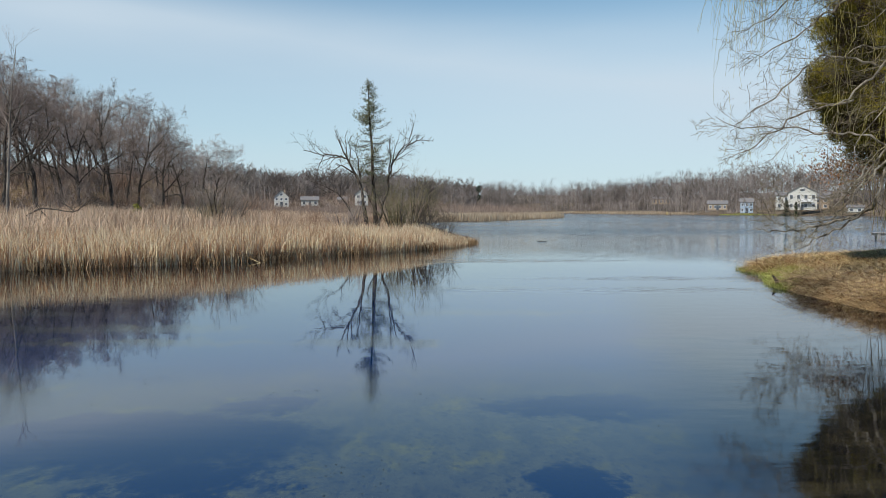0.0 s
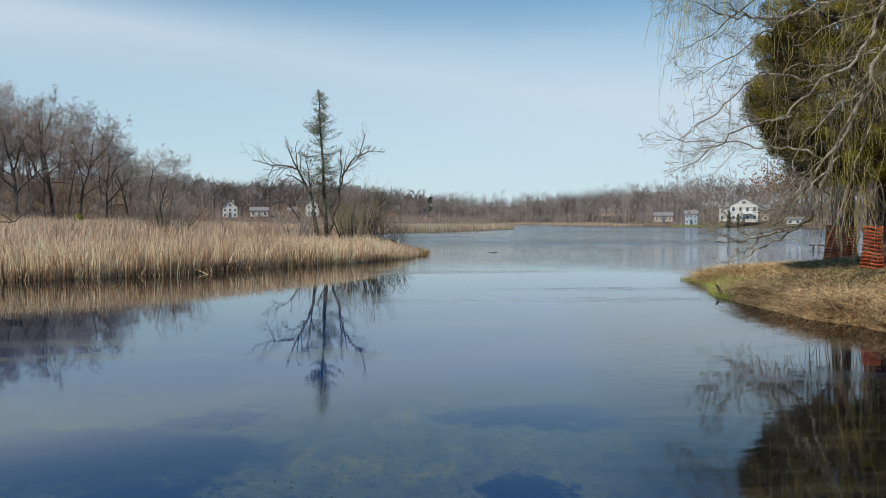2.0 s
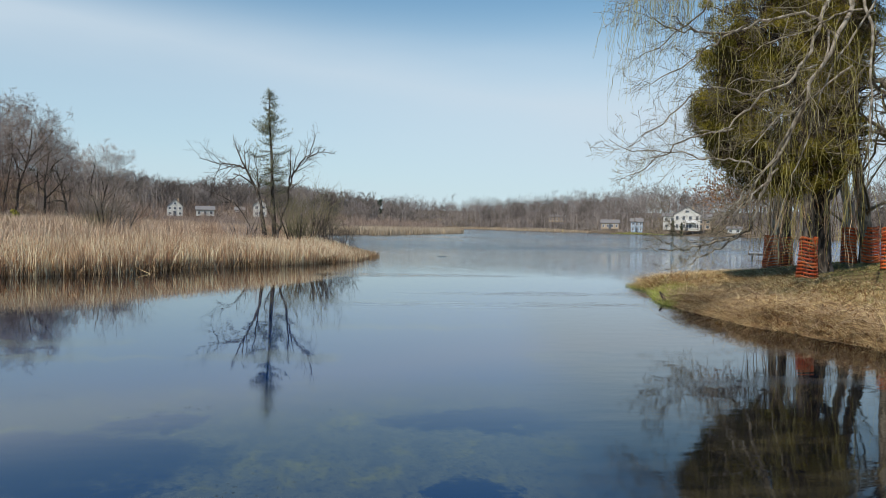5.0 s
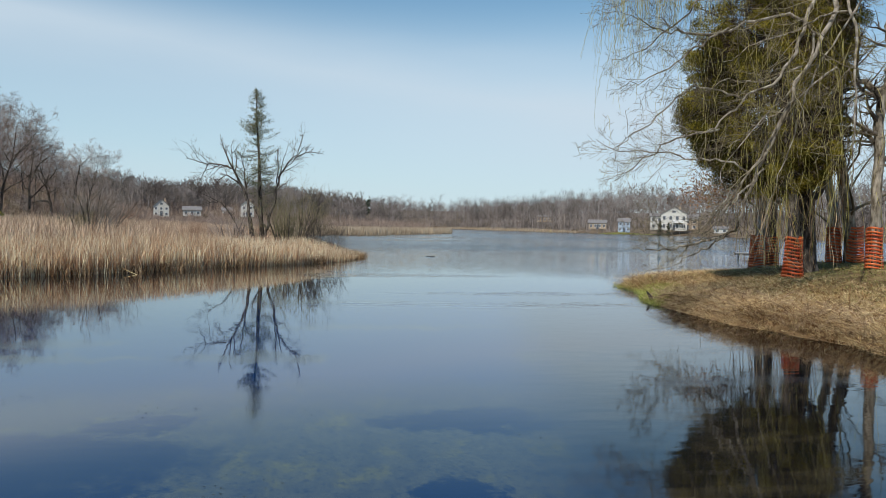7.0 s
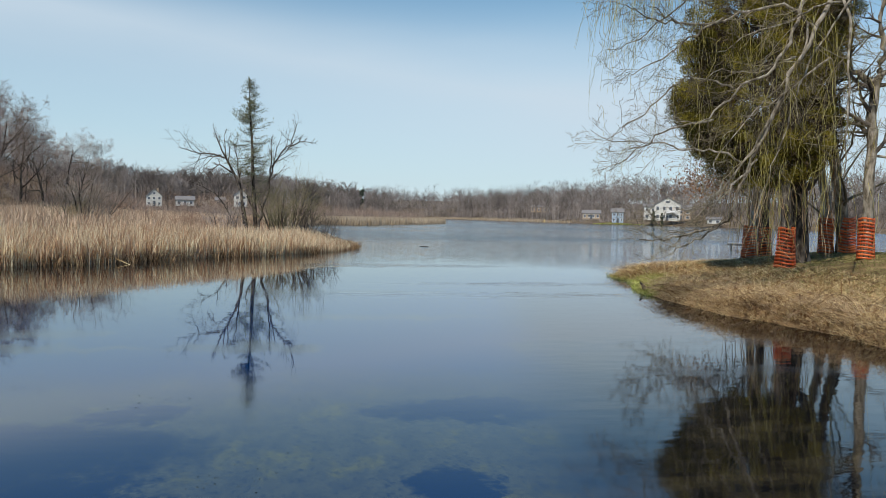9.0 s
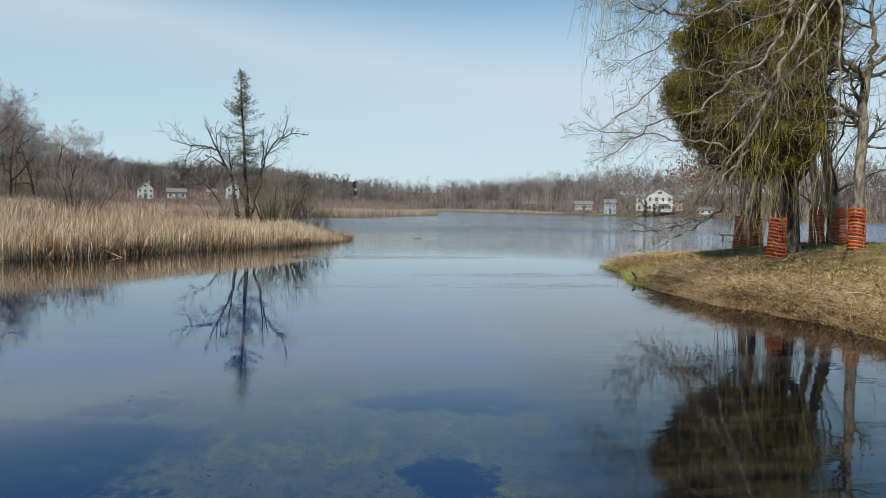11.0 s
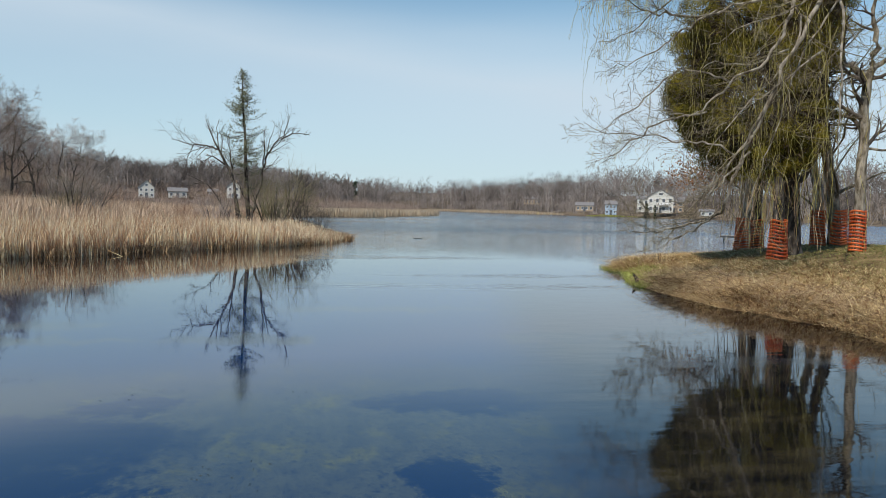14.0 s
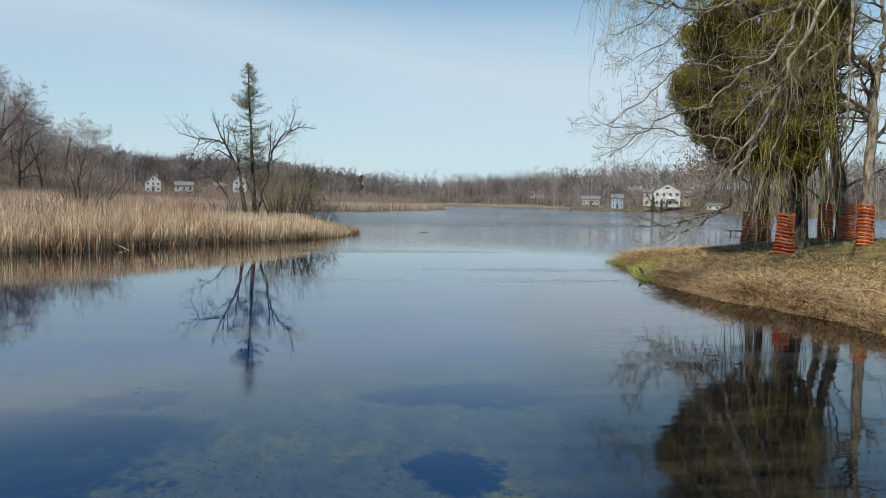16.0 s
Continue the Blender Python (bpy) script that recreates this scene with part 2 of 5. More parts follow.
M_WEED = material("floating weed scraps", [(0.012, 0.012, 0.008), (0.03, 0.032, 0.018), (0.05, 0.05, 0.03)], 1.0, 3, island=0.9, spec=0.0)


def water_material():
    m = bpy.data.materials.new("lake water")
    m.use_nodes = True
    nt, nl = m.node_tree.nodes, m.node_tree.links
    b = nt["Principled BSDF"]
    tc = nt.new("ShaderNodeTexCoord")

    def noise_tex(scale, detail, stretch, rough=0.5, loc=(0, 0, 0)):
        mp = nt.new("ShaderNodeMapping")
        mp.inputs["Scale"].default_value = stretch
        mp.inputs["Location"].default_value = loc
        nl.new(tc.outputs["Object"], mp.inputs["Vector"])
        no = nt.new("ShaderNodeTexNoise")
        no.inputs["Scale"].default_value = scale
        no.inputs["Detail"].default_value = detail
        no.inputs["Roughness"].default_value = rough
        nl.new(mp.outputs["Vector"], no.inputs["Vector"])
        return no.outputs["Fac"]

    def maprange(v, a, c, lo, hi):
        k = nt.new("ShaderNodeMapRange")
        k.interpolation_type = "SMOOTHSTEP"
        for n, x in (("From Min", a), ("From Max", c), ("To Min", lo), ("To Max", hi)):
            k.inputs[n].default_value = x
        nl.new(v, k.inputs["Value"])
        return k.outputs["Result"]

    def mul(a, c, op="MULTIPLY"):
        k = nt.new("ShaderNodeMath")
        k.operation = op
        for i, v in enumerate((a, c)):
            if isinstance(v, (int, float)):
                k.inputs[i].default_value = v
            else:
                nl.new(v, k.inputs[i])
        return k.outputs[0]

    # beds of pondweed under the surface, in the shallows near the bank
    sep = nt.new("ShaderNodeSeparateXYZ")
    nl.new(tc.outputs["Object"], sep.inputs[0])
    warp = noise_tex(1.3, 8, (0.9, 0.6, 1), 0.72)
    warp2 = noise_tex(1.4, 8, (0.9, 0.6, 1), 0.72, (5, 2, 0))
    wx = mul(sep.outputs["X"], mul(mul(warp, 0.5, "SUBTRACT"), 3.4), "ADD")
    wy = mul(sep.outputs["Y"], mul(mul(warp2, 0.5, "SUBTRACT"), 2.6), "ADD")

    def patch(cx, cy, rx, ry):
        a = mul(mul(wx, cx, "SUBTRACT"), 1.0 / rx)
        c = mul(mul(wy, cy, "SUBTRACT"), 1.0 / ry)
        return mul(1.0, mul(mul(a, a), mul(c, c), "ADD"), "SUBTRACT")

    def joined(list_of):
        out = patch(*list_of[0])
        for e in list_of[1:]:
            out = mul(out, patch(*e), "MAXIMUM")
        return out
    # clear windows in the weed, and mats further out
    windows = maprange(joined([(-3.0, 6.5, 2.0, 0.85), (-1.95, 5.4, 0.65, 0.6), (-1.8, 7.6, 0.5, 0.35), (1.5, 7.6, 0.9, 0.5), (1.0, 5.2, 0.45, 0.6), (-5.5, 6.2, 1.0, 1.2)]), -0.5, 0.55, 0.0, 0.95)
    mats = maprange(joined([(-1.15, 11.4, 1.0, 0.5), (-5.5, 12.7, 2.2, 0.45), (-4.6, 11.3, 2.4, 0.3), (1.0, 14.6, 2.2, 0.35), (3.6, 11.2, 0.9, 0.35), (-8.6, 14.5, 2.0, 0.5), (0.4, 19.5, 2.4, 0.5), (6.2, 11.6, 1.7, 0.25), (5.6, 9.3, 1.6, 0.3), (-10.6, 17.4, 2.6, 0.22), (-8.2, 16.2, 2.0, 0.16), (-12.6, 19.6, 2.6, 0.2)]), -0.4, 0.4, 0.0, 0.8)
    shore = mul(maprange(mul(sep.outputs["X"], mul(sep.outputs["Y"], -0.20), "ADD"), 0.1, 1.7, 0.0, 1.0), maprange(sep.outputs["Y"], 14.0, 28.0, 1.0, 0.0))
    near = mul(maprange(wy, 7.2, 10.2, 1.0, 0.0), mul(1.0, mul(shore, 0.92), "SUBTRACT"))
    weed = mul(mul(near, mul(1.0, windows, "SUBTRACT")), mats, "MAXIMUM")
    grain = noise_tex(4.5, 9, (1.0, 0.5, 1), 0.8)
    fine = mul(maprange(grain, 0.34, 0.66, 0.62, 1.15), maprange(noise_tex(22, 3, (1.0, 0.55, 1), 0.6, (1, 4, 0)), 0.30, 0.48, 0.45, 1.0))
    hue = maprange(noise_tex(1.6, 5, (1.0, 0.6, 1), 0.65, (9, 1, 0)), 0.51, 0.70, 0.0, 1.0)
    wcol = nt.new("ShaderNodeMix")
    wcol.data_type = "RGBA"
    wcol.inputs["A"].default_value = (0.054, 0.069, 0.072, 1)
    wcol.inputs["B"].default_value = (0.102, 0.110, 0.052, 1)
    nl.new(hue, wcol.inputs["Factor"])
    # clear water: part of the reflected sky's blue is put into the base colour
    deep = nt.new("ShaderNodeMix")
    deep.data_type = "RGBA"
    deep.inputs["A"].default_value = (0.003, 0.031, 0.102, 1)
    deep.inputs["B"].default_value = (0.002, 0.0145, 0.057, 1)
    nl.new(near, deep.inputs["Factor"])
    cm = nt.new("ShaderNodeMix")
    cm.data_type = "RGBA"
    # open lake: the sky reflected off its ripples is put into the base colour
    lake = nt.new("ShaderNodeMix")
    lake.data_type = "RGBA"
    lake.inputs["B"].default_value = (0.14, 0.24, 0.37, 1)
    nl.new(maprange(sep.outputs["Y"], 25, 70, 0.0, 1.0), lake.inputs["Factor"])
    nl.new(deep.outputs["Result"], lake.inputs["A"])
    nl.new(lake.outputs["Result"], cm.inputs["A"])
    nl.new(wcol.outputs["Result"], cm.inputs["B"])
    nl.new(mul(weed, fine), cm.inputs["Factor"])
    # peaty bottom by the bank; dark tree and reed reflections put into it too
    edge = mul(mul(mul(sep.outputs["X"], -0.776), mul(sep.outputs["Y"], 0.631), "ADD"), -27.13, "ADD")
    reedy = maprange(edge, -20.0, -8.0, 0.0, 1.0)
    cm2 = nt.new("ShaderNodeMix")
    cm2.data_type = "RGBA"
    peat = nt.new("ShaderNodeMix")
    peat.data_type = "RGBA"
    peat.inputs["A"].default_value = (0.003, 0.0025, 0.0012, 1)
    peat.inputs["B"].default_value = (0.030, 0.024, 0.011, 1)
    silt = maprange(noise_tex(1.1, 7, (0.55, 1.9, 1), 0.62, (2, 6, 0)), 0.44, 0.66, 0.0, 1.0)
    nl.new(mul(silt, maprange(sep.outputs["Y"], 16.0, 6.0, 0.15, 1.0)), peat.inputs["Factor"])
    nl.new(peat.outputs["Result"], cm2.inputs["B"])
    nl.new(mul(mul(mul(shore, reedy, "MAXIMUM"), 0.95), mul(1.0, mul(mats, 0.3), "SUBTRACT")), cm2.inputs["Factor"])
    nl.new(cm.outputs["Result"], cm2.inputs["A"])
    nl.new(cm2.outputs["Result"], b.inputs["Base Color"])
    b.inputs["IOR"].default_value = 1.6
    b.inputs["Specular IOR Level"].default_value = 0.5
    streak0 = maprange(noise_tex(0.03, 4, (0.3, 1.3, 1), 0.55, (3, 7, 0)), 0.40, 0.60, 0.4, 1.0)
    rough = mul(mul(maprange(sep.outputs["Y"], 26, 80, 0.004, 0.14), streak0), mul(mul(mul(weed, fine), 0.10), mul(shore, 0.03), "ADD"), "ADD")
    nl.new(rough, b.inputs["Roughness"])
    # breeze: calm near the banks, rippled streaks in the open
    streak = maprange(noise_tex(0.035, 3, (0.35, 1.0, 1), 0.5, (3, 7, 0)), 0.42, 0.60, 0.5, 1.0)
    openw = maprange(sep.outputs["Y"], 24, 75, 0.005, 0.55)
    ripples = maprange(joined([(4.2, 18.8, 5.0, 0.8), (5.6, 22.0, 4.0, 0.7), (1.5, 30.0, 6.0, 1.2)]), -0.8, 0.8, 0.0, 0.07)
    wave = noise_tex(2.2, 3, (0.6, 1.6, 1), 0.5)
    bp = nt.new("ShaderNodeBump")
    bp.inputs["Distance"].default_value = 0.24
    nl.new(wave, bp.inputs["Height"])
    nl.new(mul(mul(mul(mul(streak, openw), 0.9), ripples, "MAXIMUM"), mul(shore, 0.009), "MAXIMUM"), bp.inputs["Strength"])
    nl.new(bp.outputs["Normal"], b.inputs["Normal"])
    return m


M_WATER = water_material()


# ---------------------------------------------------------------- mesh helpers
def mesh_from(name, verts, faces, mat, smooth=False):
    me = bpy.data.meshes.new(name)
    me.from_pydata(verts, [], faces)
    me.materials.append(mat)
    if smooth:
        me.polygons.foreach_set("use_smooth", np.ones(len(me.polygons), dtype=bool))
    me.update()
    return me


def tri_mesh(name, V, Fc, mat, smooth=False):
    """A mesh from arrays: V (n, 3), Fc (m, 3) or (m, 4)."""
    V, Fc = np.asarray(V, dtype=np.float32), np.asarray(Fc, dtype=np.int32)
    me = bpy.data.meshes.new(name)
    k = Fc.shape[1]
    me.vertices.add(len(V))
    me.vertices.foreach_set("co", V.ravel())
    me.loops.add(Fc.size)
    me.loops.foreach_set("vertex_index", Fc.ravel())
    me.polygons.add(len(Fc))
    me.polygons.foreach_set("loop_start", np.arange(0, Fc.size, k, dtype=np.int32))
    if smooth:
        me.polygons.foreach_set("use_smooth", np.ones(len(Fc), dtype=bool))
    me.materials.append(mat)
    me.update(calc_edges=True)
    return me


def part(name, data, parent, label="", mat=None):
    """Links a mesh, or a bmesh with its material, as one object under a thing."""
    if isinstance(data, bmesh.types.BMesh):
        me = bpy.data.meshes.new(name)
        data.to_mesh(me)
        data.free()
        me.materials.append(mat)
        data = me
    ob = new(name, data)
    ob.parent = parent
    if label:
        tagged(ob, label)
    return ob


def thing(name, at, label, category, group="", kind="", rz=0.0):
    ob = new(name)
    ob.matrix_basis = pose(*at, 0, 0, rz)
    return tagged(ob, label, category, group, kind)


class Tubes:
    """Collects tapered tubes along polylines into one mesh."""

    def __init__(self):
        self.V, self.F, self.n = [], [], 0

    def add(self, pts, radii, k=3, cap=True):
        P = np.asarray(pts, dtype=float)
        R = np.asarray(radii, dtype=float)
        T = np.gradient(P, axis=0)
        T /= np.linalg.norm(T, axis=1)[:, None] + 1e-9
        ref = np.array([0.0, 0.0, 1.0]) if abs(T[0, 2]) < 0.9 else np.array([1.0, 0.0, 0.0])
        A = np.cross(T, ref)
        A /= np.linalg.norm(A, axis=1)[:, None] + 1e-9
        B = np.cross(T, A)
        ang = np.arange(k) * 2 * math.pi / k
        ring = P[:, None] + R[:, None, None] * (np.cos(ang)[None, :, None] * A[:, None] + np.sin(ang)[None, :, None] * B[:, None])
        m = len(P)
        self.V.append(ring.reshape(-1, 3))
        i = np.arange(m - 1)[:, None] * k
        j = np.arange(k)[None, :]
        j2 = (j + 1) % k
        q = np.stack([i + j, i + j2, i + k + j2, i + k + j], -1).reshape(-1, 4) + self.n
        self.F.append(q)
        self.n += m * k

    def mesh(self, name, mat, smooth=True):
        return tri_mesh(name, np.concatenate(self.V), np.concatenate(self.F), mat, smooth)


def spikes(P, D, L, W, rng):
    """Thin three-sided twigs without a base: at P along D, of length L and width W. Arrays in, vertices and triangles out."""
    n = len(P)
    ref = rng.normal(size=(n, 3))
    A = np.cross(D, ref)
    A /= np.linalg.norm(A, axis=1)[:, None] + 1e-9
    B = np.cross(D, A)
    c, s = math.cos(2.094), math.sin(2.094)
    w = np.asarray(W).reshape(-1, 1) if np.ndim(W) else W
    tip = P + D * np.asarray(L).reshape(-1, 1)
    V = np.stack([P + A * w, P + (A * c + B * s) * w, P + (A * c - B * s) * w, tip], 1).reshape(-1, 3)
    b = np.arange(n)[:, None] * 4
    Fc = np.concatenate([b + [0, 1, 3], b + [1, 2, 3], b + [2, 0, 3]])
    return V, Fc


def unit(v):
    return v / (np.linalg.norm(v) + 1e-9)


class Grower:
    """Grows bare branches: limbs in one mesh, twigs in another."""

    def __init__(self, seed):
        self.rng = np.random.default_rng(seed)
        self.limbs, self.twigs, self.tips = Tubes(), Tubes(), []
        self.sp = []
        self.thin = 1.0
        self.least = 0.0

    def path(self, p, d, length, n, wander, tropism):
        pts, d = [np.array(p, dtype=float)], unit(np.array(d, dtype=float))
        for _ in range(n):
            d = unit(d + self.rng.normal(size=3) * wander + np.array([0, 0, tropism]))
            pts.append(pts[-1] + d * length / n)
        return np.array(pts)

    def branch(self, p, d, length, r, level, spec):
        """spec: per level (children, length ratio, angle, wander, tropism, sides, segments, bare start)."""
        kids, ratio, angle, wander, trop, sides, segs, bare = spec[level]
        pts = self.path(p, d, length, segs, wander, trop)
        self.along(pts, r, level, spec)

    def along(self, pts, r, level, spec, r_end=None):
        kids, ratio, angle, wander, trop, sides, segs, bare = spec[level]
        last = level == len(spec) - 1
        m = len(pts)
        seglen = np.linalg.norm(np.diff(pts, axis=0), axis=1)
        length = seglen.sum()
        r = max(r, self.least)
        radii = np.linspace(r, max(r * (0.12 if level == 0 else 0.25), 0.004) if r_end is None else r_end, m)
        (self.limbs if level < len(spec) - 2 else self.twigs).add(pts, radii, sides)
        if last:
            self.tips.append(pts[-1])
            if kids:
                rng = self.rng
                u = rng.uniform(bare, 1.0, kids) * (m - 1)
                i = np.minimum(u.astype(int), m - 2)
                P = pts[i] + (pts[i + 1] - pts[i]) * (u - i)[:, None]
                D = pts[i + 1] - pts[i]
                D = D / (np.linalg.norm(D, axis=1)[:, None] + 1e-9) + rng.normal(size=(kids, 3)) * 0.55 + np.array([0, 0, trop])
                D /= np.linalg.norm(D, axis=1)[:, None]
                self.sp.append((P, D, length * ratio * rng.uniform(0.5, 1.2, kids), np.full(kids, r * 0.5)))
            return
        for c in range(kids):
            u = bare + (1 - bare) * (c + self.rng.uniform(0.1, 0.9)) / kids
            f = u * (m - 1)
            i = min(int(f), m - 2)
            p = pts[i] + (pts[i + 1] - pts[i]) * (f - i)
            t = unit(pts[i + 1] - pts[i])
            side = unit(np.cross(t, self.rng.normal(size=3)))
            a = radians(angle * self.rng.uniform(0.65, 1.25))
            dd = t * math.cos(a) + side * math.sin(a)
            rr = np.interp(f, np.arange(m), radii) * self.rng.uniform(0.45, 0.7) * self.thin
            ll = length * ratio * (1.15 - 0.6 * u) * self.rng.uniform(0.7, 1.25)
            self.branch(p, dd, ll, rr, level + 1, spec)

    def twig_mesh(self, name, mat):
        V = [np.concatenate(self.twigs.V)] if self.twigs.V else []
        Fc = []
        n = self.twigs.n
        for q in self.twigs.F:
            Fc += [q[:, :3], q[:, [0, 2, 3]]]
        for P, D, L, W in self.sp:
            v, f = spikes(P, D, L, W, self.rng)
            V.append(v)
            Fc.append(f + n)
            n += len(v)
        return tri_mesh(name, np.concatenate(V), np.concatenate(Fc), mat)


#          kids ratio angle wander trop sides segs bare
OAK = [(10, 0.58, 48, 0.07, 0.05, 7, 9, 0.28),
       (6, 0.56, 48, 0.22, 0.07, 5, 6, 0.22),
       (6, 0.55, 46, 0.24, 0.06, 4, 4, 0.18),
       (5, 0.60, 42, 0.24, 0.05, 3, 3, 0.12),
       (4, 0.80, 40, 0.24, 0.05, 3, 2, 0.10)]
OAK_LOW = [(10, 0.56, 48, 0.07, 0.05, 5, 7, 0.25),
           (8, 0.55, 46, 0.22, 0.08, 4, 4, 0.20),
           (6, 0.55, 44, 0.22, 0.06, 3, 3, 0.15),
           (7, 0.75, 42, 0.20, 0.05, 3, 1, 0.10)]
SHRUB = [(6, 0.75, 35, 0.10, 0.10, 4, 4, 0.15),
         (6, 0.60, 38, 0.15, 0.08, 3, 3, 0.20),
         (6, 0.60, 38, 0.18, 0.05, 3, 2, 0.10)]

BRUSH = [(5, 0.75, 35, 0.10, 0.10, 3, 3, 0.15),
         (5, 0.60, 38, 0.15, 0.08, 3, 2, 0.20),
         (6, 0.75, 38, 0.18, 0.05, 3, 1, 0.10)]


# ---------------------------------------------------------------- the lie of the land
LAKE = [(7.0, 1.5), (8.6, 6.0), (9.1, 11.0), (9.2, 12.1), (9.0, 13.5), (8.6, 14.9), (8.6, 17.6), (8.65, 18.3), (9.05, 20.15), (10.1, 22.9), (9.95, 24.0),
        (10.2, 25.3), (11.0, 26.3), (13.2, 28.0), (17, 29.0), (22, 29.6), (30, 31), (45, 37), (75, 70), (120, 130), (150, 200), (147, 248),
        (140, 283), (134, 328), (126, 390), (116, 477), (112, 600), (90, 680), (60, 640), (48, 420), (40, 270), (34, 212), (14, 163), (7, 147), (0, 145), (-9, 132),
        (-12, 100), (-7, 72), (-1, 53), (1.5, 46.5), (1.3, 44.6), (0.5, 41.2), (-2.35, 36.8), (-4.8, 34.8), (-7.0, 32.2), (-8.45, 29.5),
        (-10.3, 28.0), (-12.0, 26.9), (-13.6, 26.1), (-14.8, 24.8), (-19, 21.5), (-26, 15), (-30, 5), (-20, 1.5)]


def lake_distance(X, Y):
    """Metres from the shore line: negative on the water, positive on land."""
    P = np.array(LAKE)
    Q = np.roll(P, -1, axis=0)
    best = np.full(X.shape, 1e9)
    inside = np.zeros(X.shape, dtype=bool)
    for (ax, ay), (bx, by) in zip(P, Q):
        dx, dy = bx - ax, by - ay
        t = np.clip(((X - ax) * dx + (Y - ay) * dy) / (dx * dx + dy * dy), 0, 1)
        best = np.minimum(best, np.hypot(X - ax - t * dx, Y - ay - t * dy))
        cross = (ay > Y) != (by > Y)
        inside ^= cross & (X < (bx - ax) * (Y - ay) / (by - ay + 1e-12) + ax)
    return np.where(inside, -best, best)


def smooth01(v):
    v = np.clip(v, 0, 1)
    return v * v * (3 - 2 * v)


def ground_height(X, Y):
    X, Y = np.asarray(X, dtype=float), np.asarray(Y, dtype=float)
    d = lake_distance(X, Y)
    wob = 0.5 * np.sin(X * 0.9 + 1.3 * np.sin(Y * 0.7)) + 0.5 * np.sin(Y * 1.1 + 1.7 * np.sin(X * 0.5))
    bank = 0.28 * smooth01(d / 0.5) + 0.35 * smooth01(d / 4.0) + 0.5 * smooth01((d - 2.5) / 5) + 0.04 * wob * smooth01(d / 1.0)
    marsh = 0.10 * smooth01(d / 1.5) + 0.03 * wob * smooth01(d / 2)
    is_bank = smooth01((X - 5) / 2.5) * smooth01((95 - Y) / 30)
    z = bank * is_bank + marsh * (1 - is_bank)
    # point narrows to its tip
    z = np.where((Y > 19) & (Y < 30) & (X < 14), z * (0.35 + 0.65 * smooth01((X - 9.0) / 4.0)), z)
    # wooded hill beyond the reed bed
    hill = smooth01((-X * 0.62 + (Y - 60) * 0.55 - 30) / 45) * smooth01((-X - 26) / 26) * smooth01((190 - Y) / 50)
    z = z + np.where(d > 0, hill * 8.0, 0)
    # slopes round the far shore
    east = smooth01((X - 25) / 40)
    far = smooth01((Y - 190) / 120) * east + smooth01((Y - 300) / 90) * (1 - east)
    z = z + np.where(d > 0, far * (2.2 * smooth01((d - 1) / 22) + 8.0 * smooth01((d - 14) / 70) + 16.0 * smooth01((d - 70) / 420)), 0)
    right = smooth01((X - 100) / 60) * smooth01((Y - 60) / 80) * (1 - far)
    z = z + np.where(d > 0, right * (2.2 * smooth01((d - 1) / 22) + 8.0 * smooth01((d - 14) / 70)), 0)
    bed = -0.9 * smooth01(-d / 5.0) - 0.02
    return np.where(d > 0, z, bed)


def axis(fine0, fine1, step, lo, hi, grow=1.13):
    a = list(np.arange(fine0, fine1 + step, step))
    s = step
    while a[-1] < hi:
        s *= grow
        a.append(a[-1] + s)
    s = step
    while a[0] > lo:
        s *= grow
        a.insert(0, a[0] - s)
    return np.array(a)


def build_ground():
    xs, ys = axis(-16, 24, 0.35, -4500, 4500), axis(8, 48, 0.35, -4500, 4800)
    X, Y = np.meshgrid(xs, ys)
    Z = ground_height(X, Y)
    nx, ny = len(xs), len(ys)
    i = (np.arange(ny - 1)[:, None] * nx + np.arange(nx - 1)[None, :]).ravel()
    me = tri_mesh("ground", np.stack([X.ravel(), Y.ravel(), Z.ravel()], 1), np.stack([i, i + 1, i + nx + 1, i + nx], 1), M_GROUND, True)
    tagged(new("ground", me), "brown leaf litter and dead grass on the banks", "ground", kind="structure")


build_ground()
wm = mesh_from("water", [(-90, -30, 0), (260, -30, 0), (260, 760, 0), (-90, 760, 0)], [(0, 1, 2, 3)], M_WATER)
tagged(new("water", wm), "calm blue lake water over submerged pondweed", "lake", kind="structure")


# ---------------------------------------------------------------- reeds and grasses
def blades(rng, X, Y, Z, H, W, lean=0.18, bend=0.35, rise=1.0):
    """Bent grass blades as tapering strips, facing all ways."""
    n = len(X)
    az = rng.uniform(0, 2 * math.pi, n)
    fx, fy = np.cos(az), np.sin(az)
    la = rng.uniform(0, 2 * math.pi, n)
    lm = np.abs(rng.normal(size=n)) * lean
    lx, ly = np.cos(la) * lm, np.sin(la) * lm
    bx, by = lx * (1 + bend * 3), ly * (1 + bend * 3)
    P0 = np.stack([X, Y, Z - 0.03], 1)
    P1 = P0 + np.stack([lx * H * 0.55, ly * H * 0.55, H * 0.58 * rise], 1)
    drop = np.abs(rng.normal(size=n)) * bend * 0.5
    P2 = P1 + np.stack([bx * H * 0.5, by * H * 0.5, H * 0.45 * (1 - drop * (2 - rise)) * rise], 1)
    S = np.stack([fx * W, fy * W, np.zeros(n)], 1) * 0.5
    V = np.stack([P0 - S * 0.8, P0 + S * 0.8, P1 + S, P1 - S, P2], 1).reshape(-1, 3)
    b = np.arange(n)[:, None] * 5
    Fc = np.concatenate([b + [0, 1, 2], b + [0, 2, 3], b + [3, 2, 4]])
    return V, Fc


